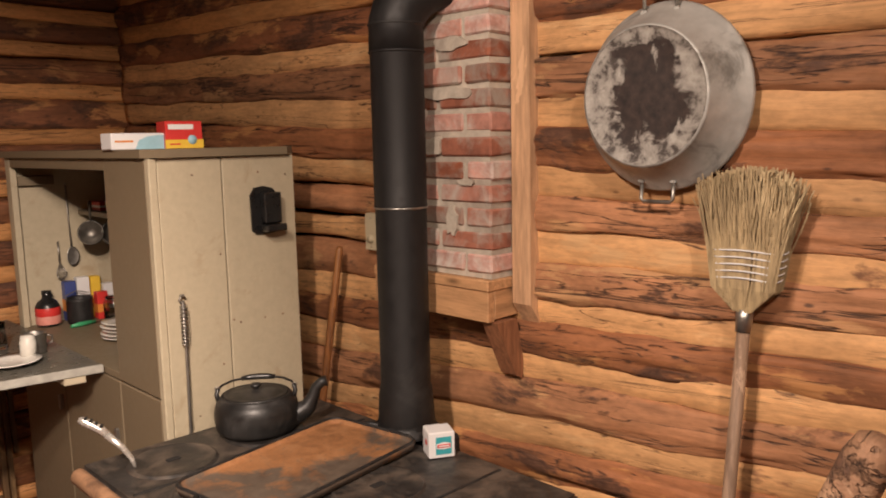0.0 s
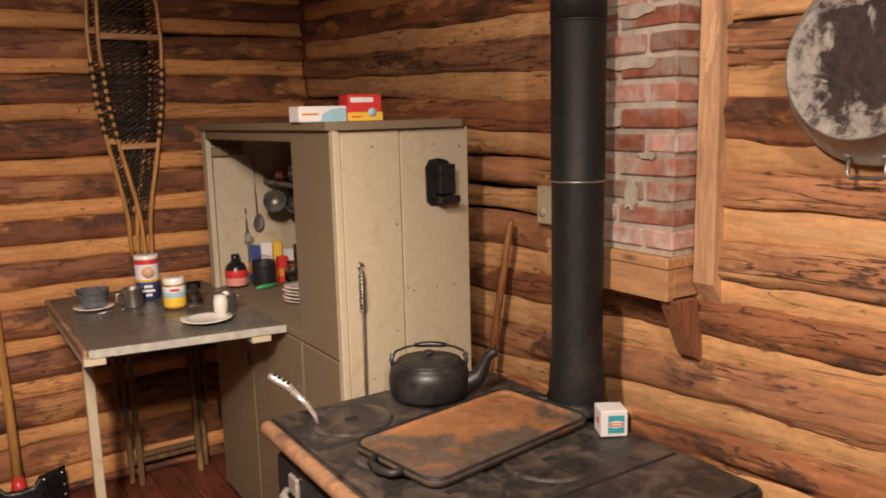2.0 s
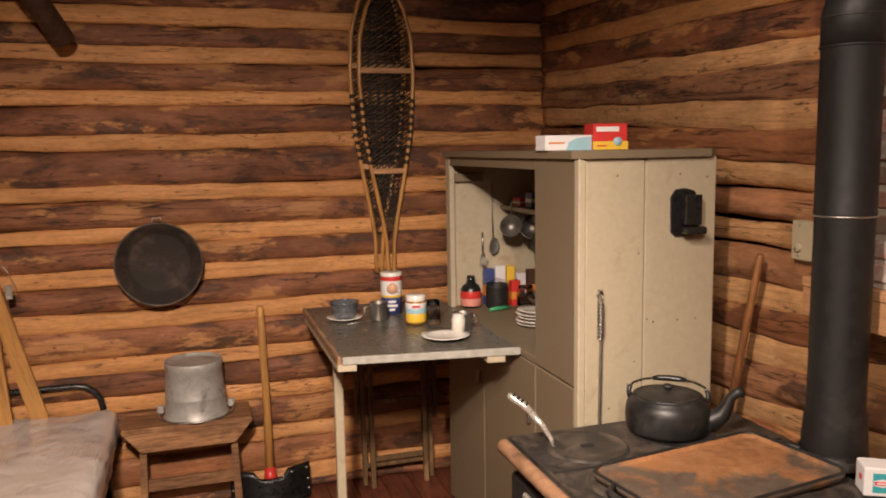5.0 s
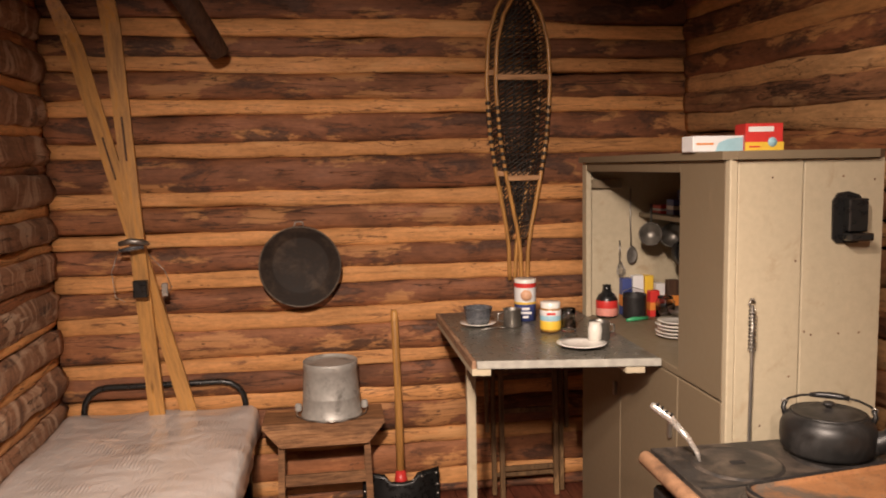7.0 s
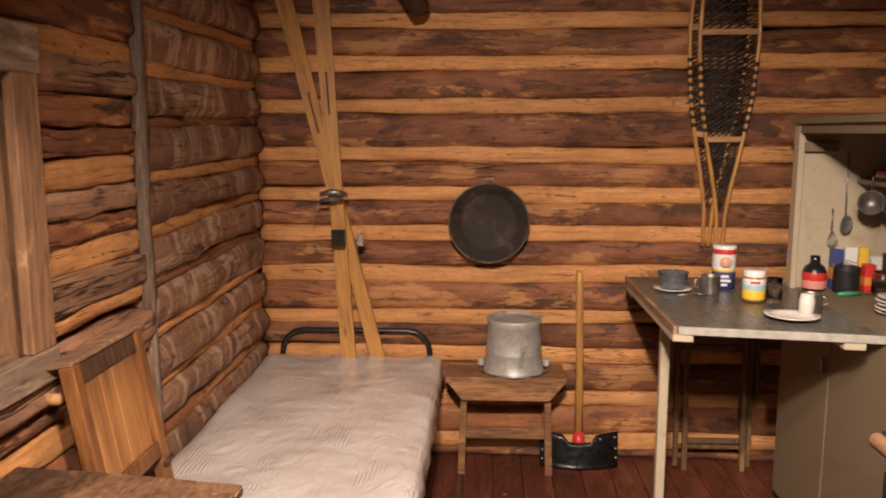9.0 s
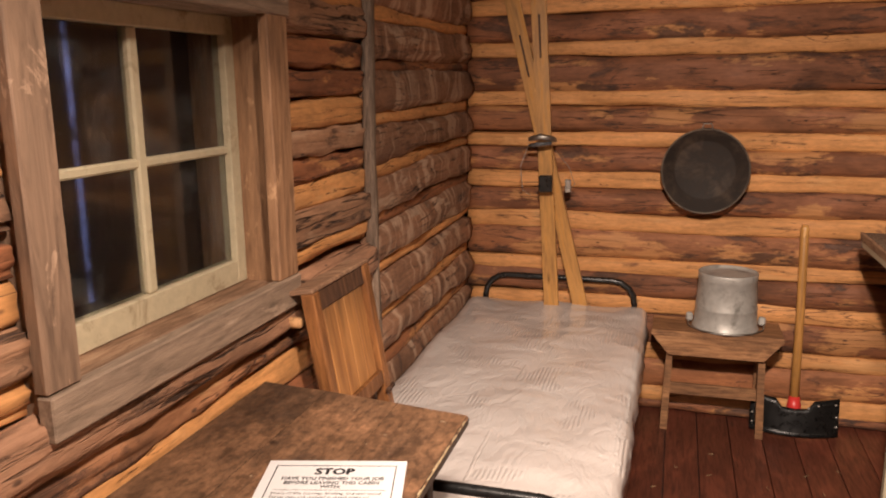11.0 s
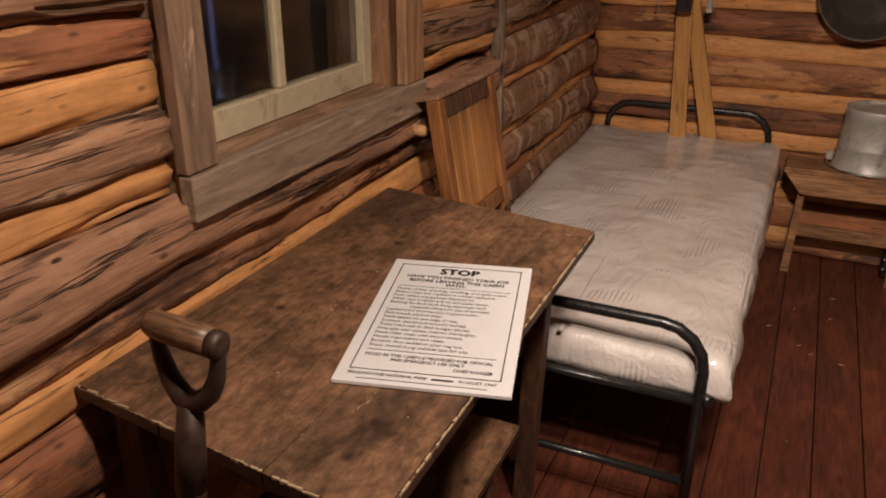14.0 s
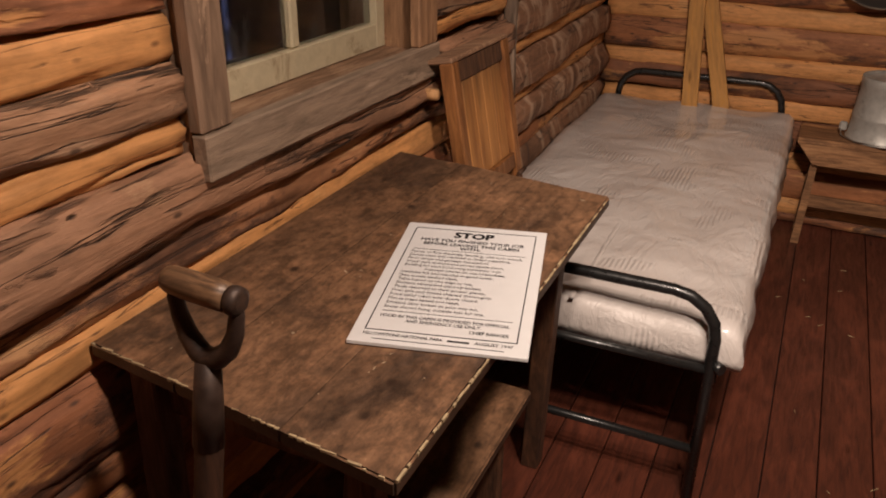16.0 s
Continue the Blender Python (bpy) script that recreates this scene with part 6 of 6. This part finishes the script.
def bench():
    b = thing("wooden_bench", pose(1.21, 4.375, 0), "small worn wooden bench with sloped apron by the log wall", "bench")
    part("seat", bm_box(-0.255, 0.255, -0.115, 0.105, 0.425, 0.447, 0.003, seg=2), BENCH_WOOD, b)
    for y in (-0.112, 0.085):
        bm = bmesh.new()
        prism(bm, [(-0.25, 0.4245), (0.25, 0.4245), (0.185, 0.345), (-0.185, 0.345)], 1, y, y + 0.018)
        part("apron", bm, BENCH_WOOD, b)
    for s in (-1, 1):
        for y in (-0.085, 0.072):
            bm = bmesh.new()
            prism(bm, [(s * 0.165, 0.42), (s * 0.190, 0.42), (s * 0.205, 0.0), (s * 0.175, 0.0)], 1, y, y + 0.022)
            part("leg", bm, BENCH_WOOD, b)
        part("leg_tie", bm_box(s * 0.185 - 0.008, s * 0.185 + 0.008, -0.063, 0.072, 0.145, 0.185), BENCH_WOOD, b)
    part("stretcher", bm_box(-0.185, 0.185, -0.03, -0.012, 0.142, 0.192, 0.002), BENCH_WOOD, b)
    k = thing("bucket", pose(1.245, 4.375, 0.4475), "galvanised steel bucket upside down on the bench", "bucket")
    part("shell", bm_lathe([(0.128, 0.0), (0.132, 0.004), (0.128, 0.009), (0.125, 0.012), (0.1215, 0.085), (0.123, 0.089), (0.121, 0.094), (0.1145, 0.200), (0.1165, 0.203), (0.1165, 0.234), (0.1145, 0.238), (0.1115, 0.234), (0.110, 0.228), (0.06, 0.2285), (0, 0.230)], 48), GALV, k)
    for s in (-1, 1):
        part("ear", bm_box(s * 0.142 - 0.014, s * 0.142 + 0.014, -0.014, 0.014, 0.018, 0.052, 0.006), GALV, k)
    part("bail", bm_tube([(-0.152, 0, 0.03), (-0.145, -0.05, 0.012), (-0.10, -0.10, 0.006), (0, -0.137, 0.006), (0.10, -0.10, 0.006), (0.145, -0.05, 0.012), (0.152, 0, 0.03)], 0.003, seg=6), STEEL, k)


bench()


def shovel():
    s = thing("scoop_shovel", pose(1.540, 4.430, 0, -1.5, 0, 0), "black steel scoop shovel with a red collar standing against the wall", "shovel")
    part("shaft", bm_tube([(0.0, -0.02, 0.13), (0.0, 0.0, 0.5), (-0.008, 0.01, 0.86), (-0.008, 0.01, 0.875)], [0.020, 0.0165, 0.017, 0.012], seg=12), SKI_WOOD, s, "tan wooden shaft")
    part("collar", bm_tube([(0.0, -0.032, 0.085), (0.0, -0.026, 0.12), (0.0, -0.021, 0.155)], [0.030, 0.028, 0.021], seg=14), RED, s, "red painted collar")
    bm = bmesh.new()
    nx, nz, g = 14, 6, {}
    for i in range(nx + 1):
        for k in range(nz + 1):
            u, f = i / nx * 2 - 1, k / nz
            top = 0.145 + 0.02 * abs(u) - (0.03 if abs(u) < 0.3 else 0.0)
            g[i, k] = bm.verts.new((0.172 * u, -0.05 - 0.045 * (1 - u * u) * (1 - 0.3 * f) + 0.02 * f, 0.006 + f * (top - 0.006)))
    for i in range(nx):
        for k in range(nz):
            bm.faces.new((g[i, k], g[i + 1, k], g[i + 1, k + 1], g[i, k + 1])).smooth = True
    bmesh.ops.solidify(bm, geom=bm.faces[:], thickness=0.004)
    part("blade", bm, BLACK, s, "black painted steel blade with rivets")
    for x, z in ((-0.162, 0.04), (-0.162, 0.08), (-0.157, 0.13), (0.162, 0.05), (0.162, 0.09), (0.157, 0.14), (0.05, 0.125), (0.09, 0.135)):
        u = x / 0.172
        part("rivet", bm_lathe([(0.005, 0), (0.004, 0.003), (0, 0.004)], 8), CHROME, s, m=pose(x, -0.055 - 0.045 * (1 - u * u) * (1 - 0.3 * z / 0.15) + 0.02 * z / 0.15, z, 90))


shovel()


def folding_chair():
    c = thing("folding_chair", pose(2.125, 4.40, 0, -3, 0, 0), "folded wooden chair leaning against the log wall under the leaf", "chair")
    W = wood("chair_wood", (0.30, 0.185, 0.085), (0.22, 0.13, 0.055), (0.12, 0.065, 0.028), along=2, patch=-0.3, hue_var=0.08)
    for x in (-0.125, 0.125):
        part("leg", bm_box(x - 0.011, x + 0.011, -0.03, -0.008, 0.0, 0.80, 0.002), W, c)
    for x in (-0.158, 0.158):
        part("leg", bm_box(x - 0.010, x + 0.010, -0.004, 0.018, 0.01, 0.78, 0.002), W, c)
    for x in (-0.186, 0.186):
        part("side_rail", bm_box(x - 0.009, x + 0.009, 0.0, 0.02, 0.30, 0.79, 0.002), W, c)
    for z in (0.135, 0.40, 0.585):
        part("rung", bm_box(-0.114, 0.114, -0.026, -0.012, z - 0.011, z + 0.011, 0.002), W, c)
    for z in (0.10, 0.545):
        part("rung", bm_box(-0.148, 0.148, 0.0, 0.014, z - 0.010, z + 0.010, 0.002), W, c)
    part("seat", bm_box(-0.175, 0.175, 0.019, 0.035, 0.66, 0.82, 0.003), W, c)


folding_chair()


# ---- window side ----
def stained_panel():
    """Orange panel boards with dark drips running down from the top rail."""
    m, nt, bs = nodes("drip_stained_panel")
    vg, _ = coords(nt, (12.0, 12.0, 1.0), 7.0)
    vd, _ = coords(nt, (34.0, 34.0, 3.0), 5.0)
    grain, drip = tex(nt, vg, 4.0, 6, 0.6, 0.2), tex(nt, vd, 1.0, 4, 0.6)
    col = ramp(nt, grain, [(0.3, (0.26, 0.105, 0.034)), (0.5, (0.43, 0.195, 0.062)), (0.7, (0.51, 0.245, 0.083))])
    tc = nt.nodes.new("ShaderNodeTexCoord")
    ax = nt.nodes.new("ShaderNodeSeparateXYZ")
    link(nt, tc.outputs["Object"], ax.inputs[0])
    ad = nt.nodes.new("ShaderNodeMath")
    ad.operation = "MULTIPLY_ADD"
    ad.inputs[1].default_value = 0.32
    link(nt, drip, ad.inputs[0])
    link(nt, ax.outputs["Z"], ad.inputs[2])
    col = mix(nt, ramp(nt, ad.outputs[0], [(0.53, G(0)), (0.68, G(0.75))]), col, (0.045, 0.028, 0.018))
    link(nt, col, bs.inputs["Base Color"])
    bs.inputs["Roughness"].default_value = 0.45
    bump(nt, bs, grain, 0.1, 0.004)
    return m


STAINED_PANEL = stained_panel()


def shutter():
    s = thing("panel_shutter", pose(0.305, 2.80, 0.458, 0, 0, 90) @ pose(0, 0, 0, -9.5), "varnished orange wood panel in a frame leaning on the log wall", "shutter")
    # local x runs along the wall, y into it
    w, h = 0.172, 0.525
    for x in (-w + 0.0, w - 0.036):
        part("stile", bm_box(x, x + 0.036, -0.012, 0.022, 0.0, h, 0.003), SHUTTER_WOOD, s)
    part("top_board", bm_box(-w + 0.0005, w - 0.0005, -0.012, 0.055, h, h + 0.012, 0.003), SILL_WOOD, s, "grey-brown top board")
    part("top_rail", bm_box(-w + 0.036, w - 0.036, -0.006, 0.012, h - 0.05, h, 0.003), DARK_WOOD, s, "dark sooted top rail")
    part("bottom_rail", bm_box(-w + 0.036, w - 0.036, -0.010, 0.012, 0.190, 0.232, 0.003), SHUTTER_WOOD, s)
    for i in range(4):
        x0 = -w + 0.058 + i * 0.0585
        part("panel_board", bm_box(x0, x0 + 0.0577, -0.002, 0.008, 0.232, h - 0.05, 0.002), STAINED_PANEL, s)
    part("peg", bm_tube([(w - 0.05, -0.02, 0.175), (w - 0.012, -0.024, 0.18)], 0.006, seg=8), DARK_WOOD, s)


shutter()
solid("wall_peg", bm_lathe([(0, 0.032), (0.010, 0.031), (0.0135, 0.026), (0.0135, -0.03), (0, -0.03)], 16), TAN_PALE, "round pale wooden peg in the log wall", "peg", m=pose(0.155, 2.655, 0.897, 0, 90, 0))


def spade():
    s = thing("d_handle_spade", pose(0.425, 1.555, 0), "old spade with a turned wooden grip leaning at the table", "spade")
    part("shaft", bm_tube([(-0.03, -0.08, 0.10), (-0.02, -0.03, 0.5), (-0.004, 0.012, 0.79), (-0.002, 0.018, 0.83)], [0.016, 0.017, 0.0165, 0.0150], seg=12), SHAFT_WOOD, s, "dark worn wooden shaft")
    part("socket", bm_tube([(-0.005, 0.011, 0.785), (-0.003, 0.016, 0.83), (0.0, 0.024, 0.893)], [0.0176, 0.0172, 0.0140], seg=14), BROWN_IRON, s)
    part("yoke", bm_tube([(-0.040, 0.031, 0.972), (-0.0405, 0.031, 0.958), (-0.037, 0.030, 0.938), (-0.026, 0.027, 0.915), (-0.012, 0.025, 0.899), (0.0, 0.024, 0.893), (0.013, 0.025, 0.897), (0.028, 0.026, 0.910), (0.038, 0.028, 0.932), (0.042, 0.029, 0.955), (0.042, 0.029, 0.969)], [0.0075, 0.0085, 0.0095, 0.011, 0.0125, 0.0135, 0.0125, 0.011, 0.0095, 0.0085, 0.0075], seg=12), BROWN_IRON, s, "dark brown iron yoke")
    part("grip", bm_tube([(-0.050, 0.031, 0.976), (-0.047, 0.031, 0.976), (-0.040, 0.031, 0.976), (-0.018, 0.030, 0.975), (0.018, 0.030, 0.973), (0.036, 0.029, 0.972)], [0.009, 0.0135, 0.0155, 0.0165, 0.0165, 0.0155], seg=18), GRIP_WOOD, s, "worn brown turned grip")
    part("grip_cap", bm_tube([(0.036, 0.029, 0.972), (0.040, 0.029, 0.972), (0.048, 0.029, 0.971), (0.051, 0.029, 0.971)], [0.0150, 0.0162, 0.0155, 0.010], seg=18), BROWN_IRON, s, "dark iron end cap")
    bm = bmesh.new()
    prism(bm, [(-0.09, 0.22), (0.06, 0.22), (0.055, 0.05), (0.0, 0.002), (-0.035, 0.002), (-0.085, 0.05)], 1, -0.085, -0.081)
    part("blade", bm, IRON, s)


spade()


def notice():
    up = Vector((-0.2555, 0.9668, 0))
    ang = math.degrees(math.atan2(-up.x, up.y))
    w, h = 0.2455, 0.400
    n = thing("notice_board", pose(0.517, 2.034, 0.7865, 0, 0, ang), "white printed card notice lying on the plank table", "notice")
    part("card", bm_box(-w / 2, w / 2, -h / 2, h / 2, 0, 0.006, 0.0008), PAPER, n)
    z = 0.0064
    for a in ((-0.106, 0.106, 0.1790, 0.1808), (-0.106, 0.106, -0.168, -0.1662), (-0.106, -0.1042, -0.1662, 0.179), (0.1042, 0.106, -0.1662, 0.179), (-0.0935, 0.0935, 0.0950, 0.0960), (-0.0945, 0.0935, -0.1145, -0.1135)):
        part("border_line", bm_box(a[0], a[1], a[2], a[3], 0.006, z), INK, n)

    def line(body, size, x, y, width=0.0, left=False, bold=0.0):
        """One line of print, fitted to a width and thickened by shifted copies."""
        one = text_bm(body, size)
        xs = [v.co.x for v in one.verts]
        k = width / (max(xs) - min(xs)) if width else 1.0
        mid = min(xs) if left else (min(xs) + max(xs)) / 2
        for v in one.verts:
            v.co.x = (v.co.x - mid) * k
        lay = mesh_of("writing", one, INK)
        bm = bmesh.new()
        for q, (dx, dy) in enumerate(((-bold, 0), (bold, 0), (0, bold), (0, -bold))):
            tmp = lay.copy()
            tmp.transform(Matrix.Translation((dx, dy, q * 0.00002)))
            bm.from_mesh(tmp)
        ob = new("writing", mesh_of("writing", bm, INK))
        ob.parent = n
        ob.matrix_basis = pose(x, y, z + 0.0003)

    line("STOP", 0.030, 0, 0.1575, 0.067, bold=0.0014)
    line("HAVE YOU FINISHED YOUR JOB", 0.0150, 0, 0.1335, 0.175, bold=0.0003)
    line("BEFORE LEAVING THIS CABIN", 0.0150, 0, 0.1185, 0.161, bold=0.0003)
    line("WITH:", 0.0150, 0, 0.1055, 0.034, bold=0.0003)
    rows = ["Plenty of fine shavings, kindling, and split wood,", "Dishes clean and replaced in closed cupboard,", "Floor swept and garbage disposed of,", "Water pails emptied and turned upside down,", "Bedding for each bunk hung separately with", "      mattress placed on top of blankets,", "Lanterns full and mantles in good order,", "Dish towels washed clean,", "Table tipped on one edge or top,", "Shutters closed and securely bolted,", "Tools returned to their proper places,", "Fires safe and stoves cleaned thoroughly,", "Food cellar clean with doors closed,", "Mouse traps baited and reset,", "Entrance door locked on your way out,", "Snow shovel hung outside last fall trip."]
    for i, t in enumerate(rows):
        line(t.strip(), 0.0108, -0.0945 if not t.startswith(" ") else -0.060, 0.0838 - i * 0.0124, 0.00368 * len(t.strip()), True)
    line("FOOD IN THIS CABIN IS PROVIDED FOR OFFICIAL", 0.0112, -0.001, -0.128, 0.184, bold=0.00015)
    line("AND EMERGENCY USE ONLY.", 0.0112, -0.001, -0.139, 0.107, bold=0.00015)
    line("CHIEF RANGER", 0.0112, 0.0655, -0.1525, 0.055, bold=0.00015)
    line("YELLOWSTONE NATIONAL PARK", 0.0098, -0.050, -0.1785, 0.112, bold=0.00015)
    line("AUGUST 1947", 0.0098, 0.075, -0.1785, 0.052, bold=0.00015)
    part("print_bar", bm_box(-0.015, 0.015, -0.002, 0.002, 0.006, z), INK, n, m=pose(0.027, -0.1785, 0))
    part("print_bar", bm_box(-0.09, 0.09, -0.0007, 0.0007, 0.006, z), INK, n, m=pose(0, -0.190, 0))


notice()


def stand():
    s = thing("display_stand", pose(1.255, 1.95, 0, 0, 0, -8), "plain tan wooden stand with a white card on top", "stand")
    for x in (-0.09, 0.09):
        for y in (-0.06, 0.06):
            part("leg", bm_box(x - 0.012, x + 0.012, y - 0.012, y + 0.012, 0, 0.775, 0.002), NEW_V, s)
    part("top", bm_box(-0.115, 0.115, -0.085, 0.085, 0.775, 0.80, 0.003), NEW_WOOD, s)
    part("card", bm_box(-0.075, 0.11, -0.08, 0.075, 0.80, 0.805), PAPER, s, "white card")


stand()


# ---- roof timbers at the back corner ----
solid("roof_pole", bm_tube([(0.50, 3.98, 2.66), (0.66, 4.16, 2.30), (0.845, 4.36, 1.975), (0.85, 4.365, 1.965)], [0.05, 0.05, 0.042, 0.03], seg=14), DARK_WOOD, "dark red-brown pole brace running down from the roof", "pole", kind="structure")
solid("roof_pole", bm_tube([(2.35, 4.0, 2.62), (2.62, 4.3, 2.38), (2.80, 4.5, 2.24)], 0.05, seg=14), DARK_WOOD, "dark red-brown pole brace in the back corner", "pole", kind="structure")
# ---- floor planks, last ----
x = 1.03 - 9 * 0.128
r = random.Random(11)
k = 0
plank_meshes = {}
while x < XR + 0.2:
    w = 0.128
    if w not in plank_meshes:
        plank_meshes[w] = mesh_of("plank", bm_box(0.0015, w - 0.0015, -2.7, 2.7, -0.022, 0.0, 0.0015), FLOOR_RED)
    p = new("plank", plank_meshes[w])
    p.parent = floor
    p.matrix_basis = pose(x, 1.95 + r.uniform(-0.02, 0.02), r.uniform(-0.0008, 0.0004))
    x += w
    k += 1
bm = bmesh.new()
for i in range(26):
    x, y, a = r.uniform(0.95, 1.75), r.uniform(2.5, 4.1), r.uniform(0, 180)
    box(bm, -r.uniform(0.004, 0.014), r.uniform(0.004, 0.014), -0.0007, 0.0007, 0.0012, 0.0026, m=pose(x, y, 0, 0, 0, a))
solid("floor_litter", bm, STRAW, "scattered bits of straw on the plank floor", "litter", kind="stuff")
